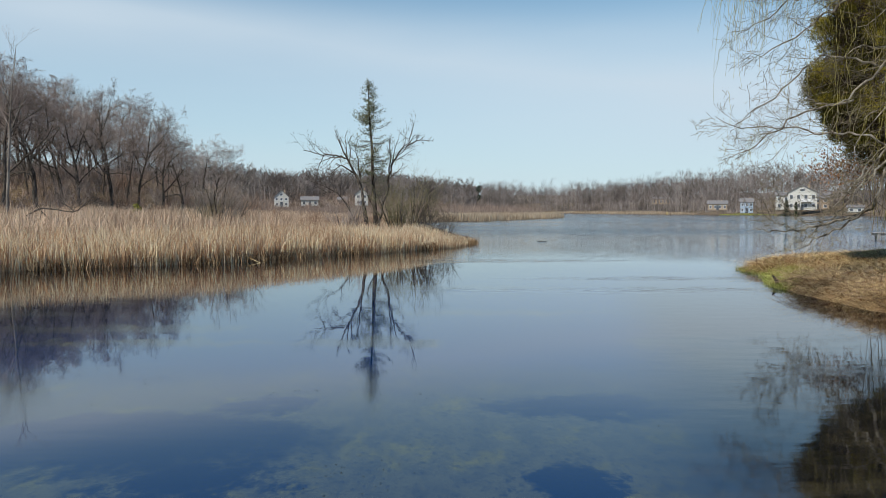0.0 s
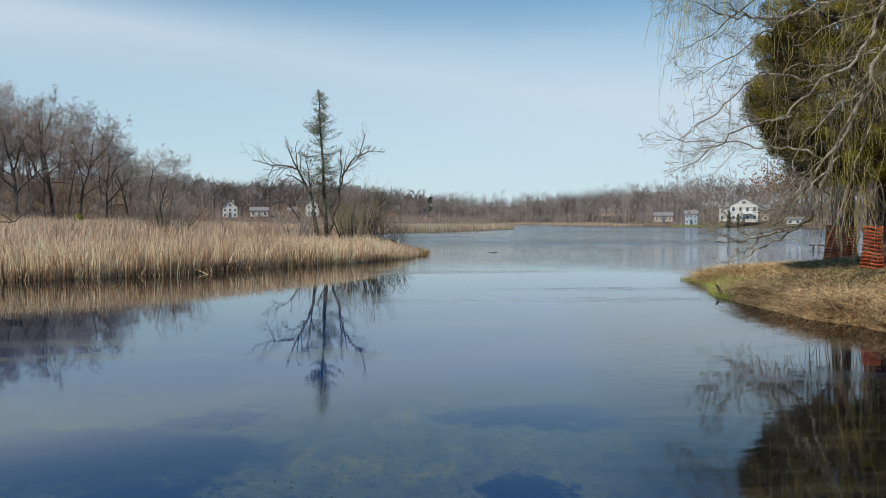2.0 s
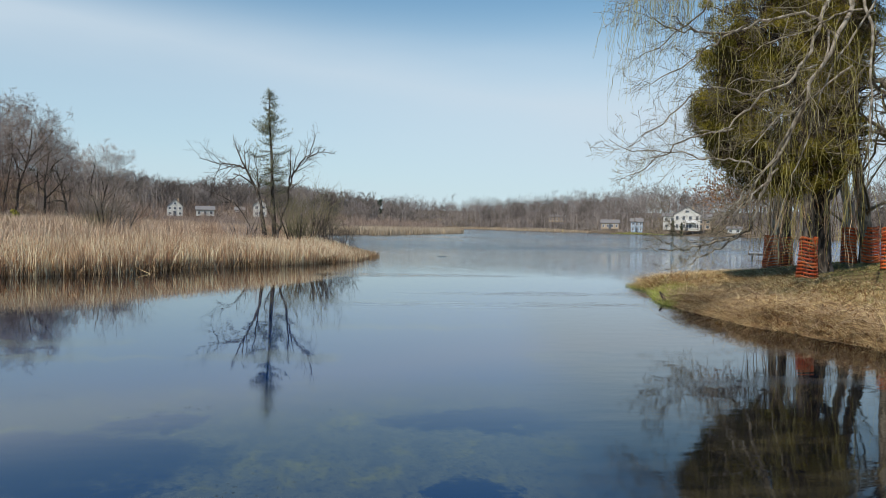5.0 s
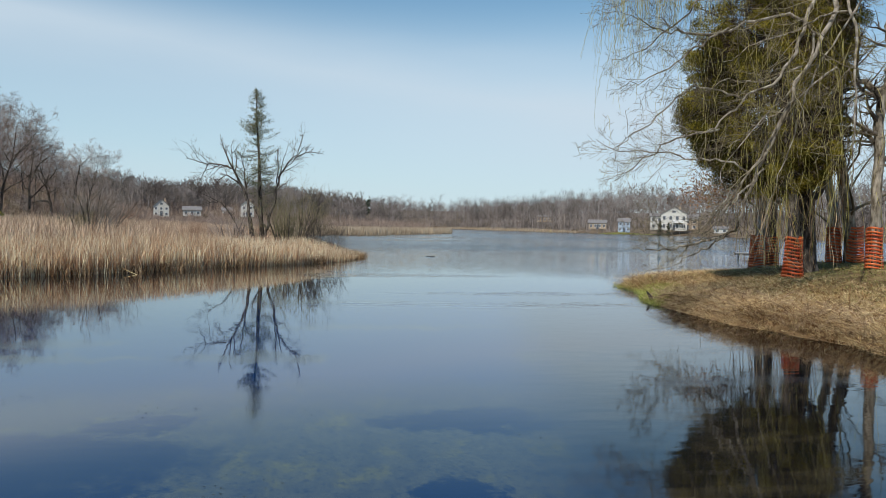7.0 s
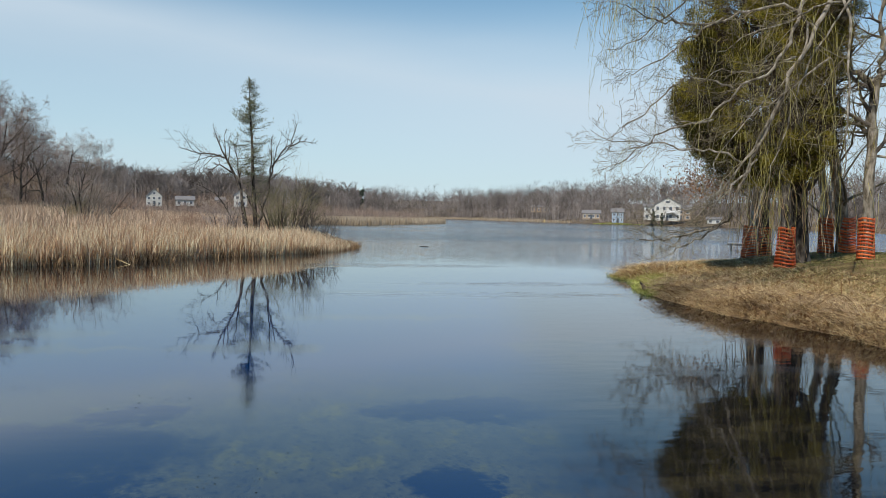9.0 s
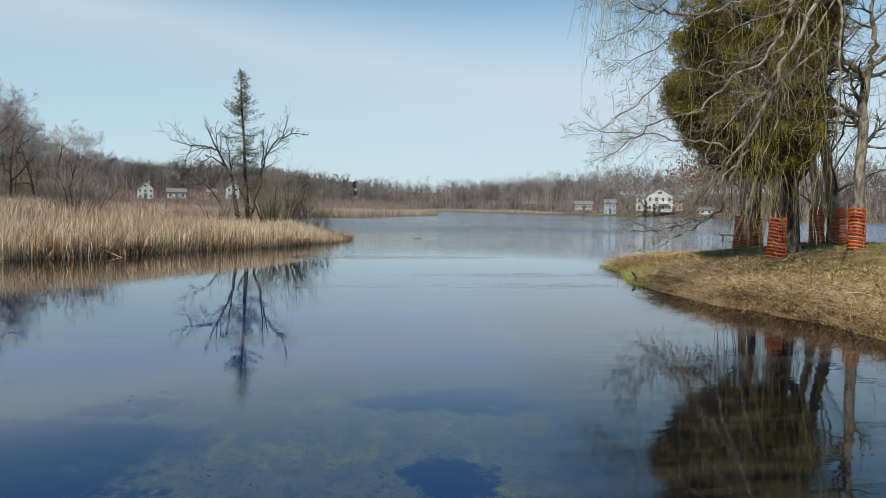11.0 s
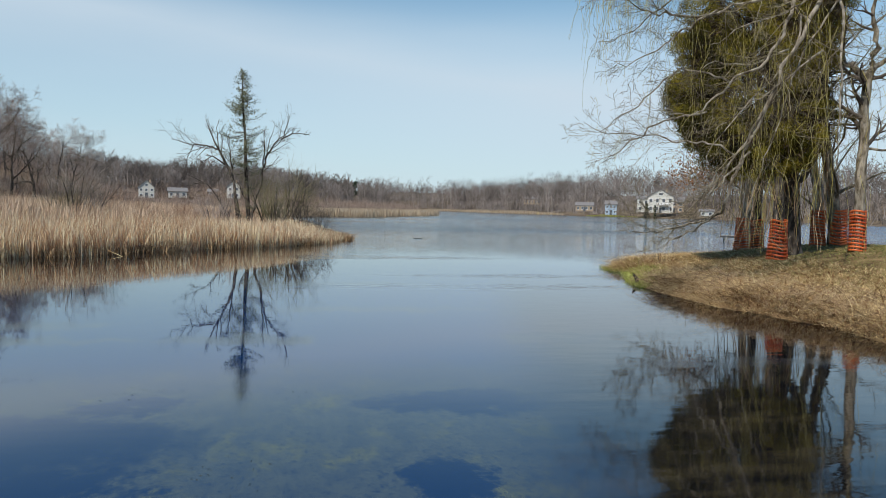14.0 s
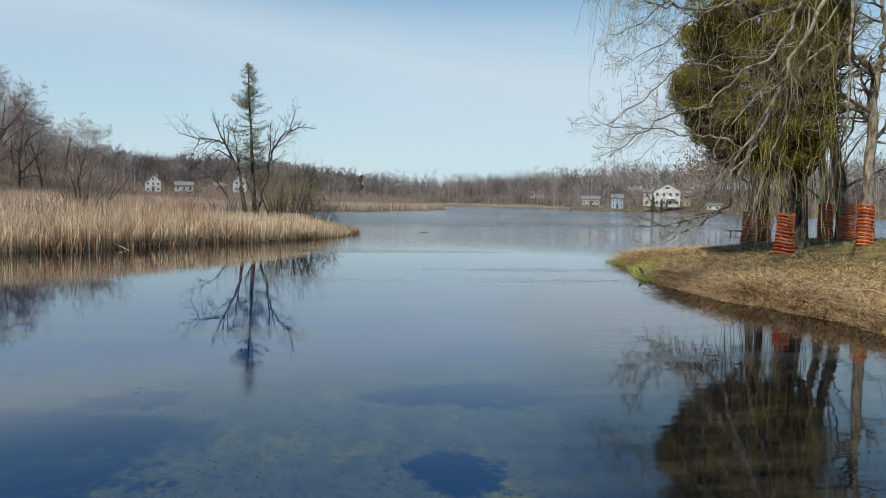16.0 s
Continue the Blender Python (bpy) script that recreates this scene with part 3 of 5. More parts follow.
def slivers(P, D, L, W, rng):
    """Hair-thin far twigs: one triangle each."""
    n = len(P)
    A = np.cross(D, rng.normal(size=(n, 3)))
    A /= np.linalg.norm(A, axis=1)[:, None] + 1e-9
    w = np.asarray(W).reshape(-1, 1)
    V = np.stack([P - A * w, P + A * w, P + D * np.asarray(L).reshape(-1, 1)], 1).reshape(-1, 3)
    return V, np.arange(n * 3).reshape(-1, 3)


def reed_bed():
    rng = np.random.default_rng(11)

    def put(X, Y, H, W, lean, bend, mat, label):
        v, f = blades(rng, X, Y, np.maximum(ground_height(X, Y), -0.15), H, W, lean, bend)
        tagged(new("reeds", tri_mesh("reeds", v, f, mat)), label, "reeds", kind="stuff")
    # the fringe on the water's edge
    X, Y = rng.uniform(-34, 3, 640000), rng.uniform(14, 56, 640000)
    d = lake_distance(X, Y)
    k = (d > -0.35) & (d < 3.0) & (Y > 8)
    X, Y, d = X[k], Y[k], d[k]
    low = smooth01((Y - 33) / 8)
    tip = smooth01((X + 2.5) / 4.5)
    put(X, Y, (1.2 - 0.3 * low - 0.45 * tip + 0.12 * d) * rng.uniform(0.5, 1.15, len(X)), rng.uniform(0.011, 0.023, len(X)), 0.19, 0.45, M_REED, "dense fringe of dry tan cattails along the water")
    # broken brown litter at the foot of the stems; undercut shade put into its colour
    X, Y = rng.uniform(-34, 3, 420000), rng.uniform(14, 56, 420000)
    d = lake_distance(X, Y)
    ragged = 0.22 * np.sin(X * 2.1 + 1.5 * np.sin(Y * 1.3)) + 0.15 * np.sin(X * 5.3 + Y * 3.1)
    k = (d > -0.45 + ragged) & (d < 0.75) & (Y > 8)
    X, Y = X[k], Y[k]
    put(X, Y, rng.uniform(0.10, 0.62, len(X)), rng.uniform(0.012, 0.026, len(X)), 0.5, 0.6, M_REED_FOOT, "brown broken reed litter at the waterline")
    # the field behind it
    X, Y = rng.uniform(-75, 3, 340000), rng.uniform(18, 130, 340000)
    d = lake_distance(X, Y)
    k = (d > 2.5) & (d < 75) & (Y > -X * 0.75) & (rng.uniform(size=len(X)) < np.clip(1.3 - d / 60, 0.25, 1)) & (ground_height(X, Y) < 1.2)
    X, Y, d = X[k], Y[k], d[k]
    near_tree = smooth01((Y - 33) / 10) * smooth01((X + 14) / 8)
    put(X, Y, (1.5 + 0.55 * smooth01(d / 16) - 0.45 * near_tree) * rng.uniform(0.6, 1.15, len(X)), rng.uniform(0.018, 0.036, len(X)) * (1 + d / 40), 0.2, 0.45, M_REED_BACK, "weathered pinkish-brown reed bed behind the fringe")


def far_reeds():
    rng = np.random.default_rng(12)
    VV, FF, off = [], [], 0
    for n, box, dmax, hgt, wid in ((90000, (-14, 46, 128, 235), 22, 1.6, 0.09), (30000, (40, 130, 380, 700), 14, 1.3, 0.3)):
        X, Y = rng.uniform(box[0], box[1], n), rng.uniform(box[2], box[3], n)
        d = lake_distance(X, Y)
        k = (d > -0.4) & (d < dmax)
        X, Y = X[k], Y[k]
        v, f = blades(rng, X, Y, np.maximum(ground_height(X, Y), -0.1), hgt * rng.uniform(0.7, 1.15, len(X)), rng.uniform(0.5, 1.2, len(X)) * wid, 0.12, 0.3)
        VV.append(v), FF.append(f + off)
        off += len(v)
    ob = new("reeds", tri_mesh("far_reeds", np.concatenate(VV), np.concatenate(FF), M_REED_FAR))
    tagged(ob, "low spit of pale dry reeds across the water", "reeds", kind="stuff")


reed_bed()
far_reeds()


def bank_grass():
    rng = np.random.default_rng(13)
    # tangled straw that hangs over the edge
    X, Y = rng.uniform(8, 24, 560000), rng.uniform(7, 30, 560000)
    d = lake_distance(X, Y)
    k = (d > -0.03) & (d < 4.5) & (rng.uniform(size=len(X)) < np.where(d < 0.7, 1.0, np.clip(0.85 - d / 6, 0.2, 1)))
    k &= ~((Y > 18.7) & (Y < 23.6) & (d < 0.75) & (rng.uniform(size=len(X)) < 0.9))
    X, Y, d = X[k], Y[k], d[k]
    v, f = blades(rng, X, Y, np.maximum(ground_height(X, Y), -0.02), rng.uniform(0.12, 0.36, len(X)) + rng.uniform(0, 0.32, len(X)) * ((d < 1.3) & (d > 0.12)), rng.uniform(0.007, 0.018, len(X)), 0.8, 0.6, 0.42)
    tagged(new("dead_grass", tri_mesh("dead_grass", v, f, M_STRAW)), "tangled tan dead grass over the bank's edge", "grass", kind="stuff")
    # short dark blades at the waterline: the overhanging straw's shade put into their colour
    X, Y = rng.uniform(8, 14, 160000), rng.uniform(7, 30, 160000)
    d = lake_distance(X, Y)
    k = (d > -0.10) & (d < 0.16)
    X, Y = X[k], Y[k]
    v, f = blades(rng, X, Y, np.maximum(ground_height(X, Y), -0.04), rng.uniform(0.05, 0.20, len(X)), rng.uniform(0.008, 0.02, len(X)), 0.7, 0.6, 0.5)
    tagged(new("wet_litter", tri_mesh("wet_litter", v, f, M_EDGE_SHADE)), "dark blades standing in for shade along the bank's waterline", "litter", kind="stuff")
    # short sward on top
    X, Y = rng.uniform(9, 27, 210000), rng.uniform(7, 31, 210000)
    d = lake_distance(X, Y)
    k = d > 1.0
    X, Y = X[k], Y[k]
    v, f = blades(rng, X, Y, ground_height(X, Y), rng.uniform(0.05, 0.15, len(X)), rng.uniform(0.009, 0.022, len(X)), 0.8, 0.5, 0.6)
    tagged(new("grass", tri_mesh("grass", v, f, M_LAWN)), "thin olive-brown winter grass on the bank", "grass", kind="stuff")
    # fresh green shoots at the tip
    X, Y = rng.uniform(8.4, 12, 40000), rng.uniform(17.8, 26.5, 40000)
    d = lake_distance(X, Y)
    k = (d > -0.25) & (d < 1.1) & (Y > 18.6) & (rng.uniform(size=len(X)) < np.where(Y < 23.2, 1, 0.25))
    X, Y = X[k], Y[k]
    v, f = blades(rng, X, Y, np.maximum(ground_height(X, Y), -0.02), rng.uniform(0.05, 0.20, len(X)), rng.uniform(0.008, 0.016, len(X)), 0.5, 0.5)
    tagged(new("green_shoots", tri_mesh("green_shoots", v, f, M_GREEN)), "fresh bright green shoots at the water's edge", "grass", kind="stuff")
    # long pale stalks leaning over the water
    X, Y = rng.uniform(8.3, 14, 5000), rng.uniform(8, 30, 5000)
    d = lake_distance(X, Y)
    k = (d > 0.0) & (d < 1.4)
    X, Y = X[k][:120], Y[k][:120]
    v, f = blades(rng, X, Y, ground_height(X, Y), rng.uniform(0.35, 0.8, len(X)), rng.uniform(0.008, 0.014, len(X)), 0.6, 0.5)
    tagged(new("dead_stalks", tri_mesh("dead_stalks", v, f, M_STRAW)), "long pale dead stalks leaning over the water", "grass", kind="stuff")


bank_grass()


def bank_tangle():
    """Thin arching stems tangled over the bank's edge."""
    rng = np.random.default_rng(14)
    X, Y = rng.uniform(8.4, 20, 30000), rng.uniform(7, 20, 30000)
    d = lake_distance(X, Y)
    k = (d > 0.12) & (d < 2.2) & (rng.uniform(size=len(X)) < np.clip(1.1 - d * 0.5, 0.1, 1))
    X, Y = X[k][:1700], Y[k][:1700]
    Z = np.maximum(ground_height(X, Y), 0)
    t = Tubes()
    s = np.linspace(0, 1, 6)
    for x, y, z in zip(X, Y, Z):
        L = rng.uniform(0.25, 0.8)
        a = rng.uniform(0, 2 * math.pi)
        c = rng.normal() * 0.5
        hgt = rng.uniform(0.10, 0.42) * L
        out = np.stack([x + L * (np.cos(a + c * s) * s) - 0.12 * s, y + L * (np.sin(a + c * s) * s), z + hgt * np.sin(s * 2.6) * 1.3 - 0.12 * s * s], 1)
        t.add(out, np.linspace(0.0055, 0.003, 6) * rng.uniform(0.6, 1.3), 3)
    tagged(new("bramble", t.mesh("bramble", M_BRAMBLE)), "tangled grey-brown dead stems along the bank's edge", "bramble", kind="stuff")
    t = Tubes()
    for x, y, a, L in ((10.1, 14.2, 2.5, 1.5), (9.9, 13.2, 2.8, 1.3), (10.4, 12.6, 2.3, 1.6), (9.6, 15.6, 0.9, 1.0), (9.3, 17.2, 1.1, 0.9), (9.9, 12.2, 2.0, 1.1), (10.6, 11.6, 2.7, 1.2), (9.4, 16.3, 2.2, 0.8)):
        z = max(gz(x, y), 0) + 0.12
        out = np.stack([x + L * 0.6 * np.cos(a) * (s - 0.3), y + L * np.sin(a) * (s - 0.3), z + 0.35 * L * (s - 0.2) - 0.3 * L * s * s], 1)
        t.add(out + rng.normal(size=out.shape) * 0.012, np.linspace(0.007, 0.004, 6), 4)
    tagged(new("dead_stem", t.mesh("dead_stem", M_STRAW)), "long pale fallen stems across the bank", "stem", kind="stuff")



# ---------------------------------------------------------------- trees of the wooded hill
def gz(x, y):
    return float(ground_height(np.array([x]), np.array([y]))[0])


bank_tangle()


def bare_tree(seed, height, spec, radius, lean=(0, 0), label="leafless grey-brown hardwood tree", group="bare trees on the hill", bark=None, twig=None, name="bare_tree", category="tree"):
    g = Grower(seed)
    g.least = 0.012
    root = thing(name, (0, 0, 0), label, category, group)
    g.branch((0, 0, -0.3), (lean[0], lean[1], 1), height * 0.78, radius, 0, spec)
    part("trunk", g.limbs.mesh("trunk", bark or M_BARK_DARK), root)
    part("crown", g.twig_mesh("crown", twig or M_TWIG), root, "bare twigs")
    return root


def shrub(seed, height, stems, spread, mat, label, group="", name="shrub", spec=SHRUB):
    g = Grower(seed)
    root = thing(name, (0, 0, 0), label, "shrub", group)
    for i in range(stems):
        a = g.rng.uniform(0, 2 * math.pi)
        s = g.rng.uniform(0.1, 1) * spread
        g.limbs = Tubes()
        g.branch((0.25 * math.cos(a), 0.25 * math.sin(a), -0.1), (s * math.cos(a), s * math.sin(a), 1), height * g.rng.uniform(0.55, 0.85), 0.018 * height, 0, spec)
        part("stem", g.limbs.mesh("stem", M_BARK_DARK), root)
    part("crown", g.twig_mesh("crown", mat), root, "bare twigs")
    return root


def place(first, used, x, y, s, rz, dz=0.0):
    """Moves the model itself the first time, and copies it after that."""
    m = pose(x, y, gz(x, y) + dz, 0, 0, rz)
    if first not in used:
        used.add(first)
        first.matrix_basis = m @ Matrix.Diagonal((s, s, s, 1))
        return first
    ob = copy_thing(first, m)
    ob.scale = (s, s, s)
    return ob


# how high the wood's skyline stands over the eye, in degrees, by bearing
SKY_AZ = [-50, -31, -29.5, -27.5, -26.2, -25.2, -23.8, -22.4, -21.0, -19.6, -18.2, -16.9, -15.6]
SKY_EL = [10.5, 10.0, 9.5, 9.4, 8.9, 8.0, 8.4, 7.9, 6.7, 5.6, 5.3, 4.8, 2.2]


def tree_top(root):
    """Height of a tree model at its own scale."""
    crown = next(c for c in root.children if c.name.startswith("crown"))
    co = np.empty(len(crown.data.vertices) * 3, dtype=np.float32)
    crown.data.vertices.foreach_get("co", co)
    return float(np.percentile(co[2::3], 99.7))


def hill_wood():
    rng = np.random.default_rng(21)
    models = [bare_tree(100 + i, 17, OAK, 0.22 + 0.04 * (i % 3), (rng.normal() * 0.08, rng.normal() * 0.08)) for i in range(6)]
    backs = [bare_tree(120 + i, 17, OAK_LOW, 0.17, (rng.normal() * 0.06, rng.normal() * 0.06)) for i in range(4)]
    tops = {m.name: tree_top(m) for m in models + backs}
    used = set()
    spots = []

    def stand(model, az, D, share):
        x, y = D * math.sin(radians(az)), D * math.cos(radians(az))
        spots.append((x, y))
        want = (2.0 + D * math.tan(radians(float(np.interp(az, SKY_AZ, SKY_EL)))) - gz(x, y)) * share
        place(model, used, x, y, max(want * 1.05, 3.5) / tops[model.name], rng.uniform(0, 360))
    # the broad trees along the wood's edge, whose crowns make the skyline
    for n, (az, D) in enumerate(((-33.5, 97), (-30.6, 99), (-28.6, 101), (-27.0, 104), (-25.9, 100), (-23.8, 104), (-22.3, 107), (-20.7, 110), (-19.2, 113), (-18.0, 117), (-17.1, 121))):
        stand(models[n % 6], az, D, 1.0)
    n = 0
    while n < 150:
        az = rng.uniform(-46, -16.6)
        D = rng.uniform(98, 180)
        if D < 97 + 26 * ((az + 46) / 30) ** 2:
            continue
        x, y = D * math.sin(radians(az)), D * math.cos(radians(az))
        if any((x - a) ** 2 + (y - b) ** 2 < 7 for a, b in spots):
            continue
        stand(models[n % 6] if n < 30 else backs[n % 4], az, D, rng.uniform(0.70, 0.97))
        n += 1
    # brush at the wood's foot
    brush = [shrub(140 + i, 3.6, 7, 0.7, (M_TWIG, M_TWIG_RED, M_TWIG)[i], "tangled leafless brush below the wooded hill", "brush at the wood's foot", spec=BRUSH) for i in range(3)]
    used = set()
    for i in range(64):
        az = radians(rng.uniform(-45, -13))
        edge = (math.degrees(az) + 45) / 32
        D = rng.uniform(80, 108) + 28 * edge ** 2
        x, y = D * math.sin(az), D * math.cos(az)
        place(brush[i % 3], used, x, y, rng.uniform(0.6, 1.15), rng.uniform(0, 360))


hill_wood()


# ---------------------------------------------------------------- far woods
def far_woods():
    rng = np.random.default_rng(31)
    V, Fc, off = [], [], 0
    a1, d1 = np.radians(rng.uniform(-31, 2.5, 3300)), rng.uniform(352, 540, 3300)
    X1, Y1 = d1 * np.sin(a1), d1 * np.cos(a1)
    k1 = (lake_distance(X1, Y1) > 12) & ((X1 + 48) ** 2 + (Y1 - 350) ** 2 > 60)
    N = 13000
    X, Y = rng.uniform(20, 420, N), rng.uniform(120, 900, N)
    d = lake_distance(X, Y)
    az = np.degrees(np.arctan2(X, Y))
    k = (d > 9) & (az > 3) & (az < 47) & ((X > 70) | (Y > 480)) & (d < 200) & (rng.uniform(size=N) < np.clip(1.2 - d / 130, 0.2, 1))
    k &= ~((X > 105) & (X < 170) & (Y > 235) & (Y < 360) & (d < 45) & (rng.uniform(size=N) < 0.8))
    X, Y = np.concatenate([X1[k1], X[k]]), np.concatenate([Y1[k1], Y[k]])
    Z = ground_height(X, Y)
    H = np.where(np.arange(len(X)) < k1.sum(), rng.uniform(8.0, 13.5, len(X)), rng.uniform(9.5, 17, len(X)) * np.where(Y > 380, 1.25, 1.0))
    H *= 1 + 0.16 * np.sin(X * 0.11 + 2 * np.sin(Y * 0.05)) + 0.10 * np.sin(X * 0.31 + Y * 0.17)
    n = len(X)
    P = np.stack([X, Y, Z - 0.3], 1)
    up = np.stack([rng.normal(size=n) * 0.05, rng.normal(size=n) * 0.05, np.ones(n)], 1)
    v, f = spikes(P, up, H * 0.95, rng.uniform(0.07, 0.17, n), rng)
    V.append(v), Fc.append(f + off)
    off += len(v)
    # boughs that fan up from each trunk
    kb = 13
    hb = np.repeat(H, kb)
    ub = rng.uniform(0.28, 0.90, n * kb)
    ab = rng.uniform(0, 2 * math.pi, n * kb)
    tilt = np.radians(rng.uniform(22, 58, n * kb))
    B = np.repeat(P, kb, axis=0) + np.repeat(up, kb, axis=0) * (hb * ub)[:, None]
    DB = np.stack([np.cos(ab) * np.sin(tilt), np.sin(ab) * np.sin(tilt), np.cos(tilt)], 1)
    LB = np.minimum(hb * 0.42 * (1.15 - 0.65 * ub), hb * (1.02 - ub) / np.maximum(np.cos(tilt), 0.3) + 0.4) * rng.uniform(0.6, 1.1, n * kb)
    v, f = slivers(B, DB, LB, rng.uniform(0.035, 0.075, n * kb), rng)
    V.append(v), Fc.append(f + off)
    off += len(v)
    # twigs along the boughs
    kt = 11
    q = np.repeat(np.arange(n * kb), kt)
    w = rng.uniform(0.3, 0.95, len(q))
    Q = B[q] + DB[q] * (LB[q] * w)[:, None]
    D = DB[q] + rng.normal(size=(len(q), 3)) * 0.55 + np.array([0, 0, 0.25])
    D /= np.linalg.norm(D, axis=1)[:, None]
    v, f = slivers(Q, D, rng.uniform(0.6, 1.6, len(q)), rng.uniform(0.035, 0.085, len(q)), rng)
    V.append(v), Fc.append(f + off)
    off += len(v)
    # undergrowth between the trunks
    m = n * 14
    i = rng.integers(0, n, m)
    Q = P[i] + np.stack([rng.normal(size=m) * 4, rng.normal(size=m) * 4, np.zeros(m)], 1)
    Q[:, 2] = np.maximum(ground_height(Q[:, 0], Q[:, 1]) - 0.2, -0.2)
    D = np.stack([rng.normal(size=m) * 0.5, rng.normal(size=m) * 0.5, np.ones(m)], 1)
    D /= np.linalg.norm(D, axis=1)[:, None]
    v, f = slivers(Q, D, rng.uniform(2, 5.5, m), rng.uniform(0.05, 0.16, m), rng)
    V.append(v), Fc.append(f + off)
    off += len(v)
    tagged(new("far_woods", tri_mesh("far_woods", np.concatenate(V), np.concatenate(Fc), M_FARWOOD)), "hazy leafless brown woods on the far hills", "woods", kind="stuff")


far_woods()


def marsh_brush():
    """Leafless brush on the marsh between the reed bed and the far woods."""
    rng = np.random.default_rng(33)
    n = 12500
    az, D0 = np.radians(rng.uniform(-50, 9, n)), 75 + 300 * rng.uniform(0, 1, n) ** 0.9
    X, Y = D0 * np.sin(az), D0 * np.cos(az)
    d = lake_distance(X, Y)
    k = (d > 6) & ((X < -8) | (Y > 150))
    X, Y, D0 = X[k], Y[k], D0[k]
    n, m = len(X), 20
    hgt = rng.uniform(1.4, 2.9, n) * (1 + (D0 > 180) * 0.5 + (D0 > 250) * 0.25)
    i = np.repeat(np.arange(n), m)
    Q = np.stack([X[i] + rng.normal(size=n * m) * 0.5, Y[i] + rng.normal(size=n * m) * 0.5, np.zeros(n * m)], 1)
    Q[:, 2] = ground_height(Q[:, 0], Q[:, 1]) - 0.1
    D = np.stack([rng.normal(size=n * m) * 0.45, rng.normal(size=n * m) * 0.45, np.ones(n * m)], 1)
    D /= np.linalg.norm(D, axis=1)[:, None]
    v, f = slivers(Q, D, hgt[i] * rng.uniform(0.5, 1.15, n * m), 0.014 + D0[i] * 0.00018, rng)
    tagged(new("marsh_brush", tri_mesh("marsh_brush", v, f, M_MARSH)), "reddish brown leafless brush on the far marsh", "brush", kind="stuff")


marsh_brush()


def needle_clumps(rng, C, R, n, size, wide=0.13):
    """n small crossed sprays in ellipsoids of centres C and radii R."""
    C, R = np.asarray(C, dtype=float), np.asarray(R, dtype=float)
    i = rng.integers(0, len(C), n)
    u = rng.normal(size=(n, 3))
    u /= np.linalg.norm(u, axis=1)[:, None]
    P = C[i] + R[i] * u * (rng.uniform(0.25, 1, n) ** 0.4)[:, None]
    V, Fc, off = [], [], 0
    for q in range(3):
        D = u * 0.8 + rng.normal(size=(n, 3)) * 0.6
        D /= np.linalg.norm(D, axis=1)[:, None]
        v, f = spikes(P, D, rng.uniform(0.5, 1.3, n) * size, np.full(n, size * wide), rng)
        V.append(v), Fc.append(f + off)
        off += len(v)
    return np.concatenate(V), np.concatenate(Fc)


def far_pine(x, y, h, w, mat=None, low=0.45, label="dark evergreen pine above the bare woods", group="pines on the ridge", name="pine_tree"):
    rng = np.random.default_rng(int(abs(x) * 7 + h))
    root = thing(name, (x, y, gz(x, y)), label, "tree", group)
    t = Tubes()
    t.add([(0, 0, -0.5), (0, 0, h * 0.5), (0.1, 0, h)], [0.3, 0.2, 0.04], 6)
    part("trunk", t.mesh("trunk", M_BARK_DARK), root)
    C = [(rng.normal() * w * 0.25, rng.normal() * w * 0.25, h * (low + (0.97 - low) * q / 9)) for q in range(10)]
    R = [(w * (0.62 - 0.04 * q), w * (0.62 - 0.04 * q), h * 0.06) for q in range(10)]
    v, f = needle_clumps(rng, C, R, 1400, min(1.0, h * 0.07))
    part("crown", tri_mesh("crown", v, f, mat or M_PINE), root)


far_pine(25, 555, 17, 4.2)
far_pine(13, 555, 15, 3.6)
for hx, hy, hh in ((136.6, 296.5, 6.2), (139.9, 295.5, 5.2)):
    far_pine(hx, hy, hh, hh * 0.2, M_PINE, 0.04, "small dark evergreen shrub near the lake houses", "evergreens by the houses", "evergreen")
far_pine(-33.5, 81.4, 2.6, 1.0, M_FRESH, 0.2, "small yellow-green evergreen at the wood's foot", "", "evergreen")


# ---------------------------------------------------------------- houses
def box_bm(w, d, h, z0=0.0):
    bm = bmesh.new()
    bmesh.ops.create_cube(bm, size=1.0)
    for v in bm.verts:
        v.co = Vector((v.co.x * w, v.co.y * d, z0 + (v.co.z + 0.5) * h))
    return bm


def moved(ob, x, y, z, rz=0):
    ob.matrix_basis = pose(x, y, z, 0, 0, rz)
    return ob


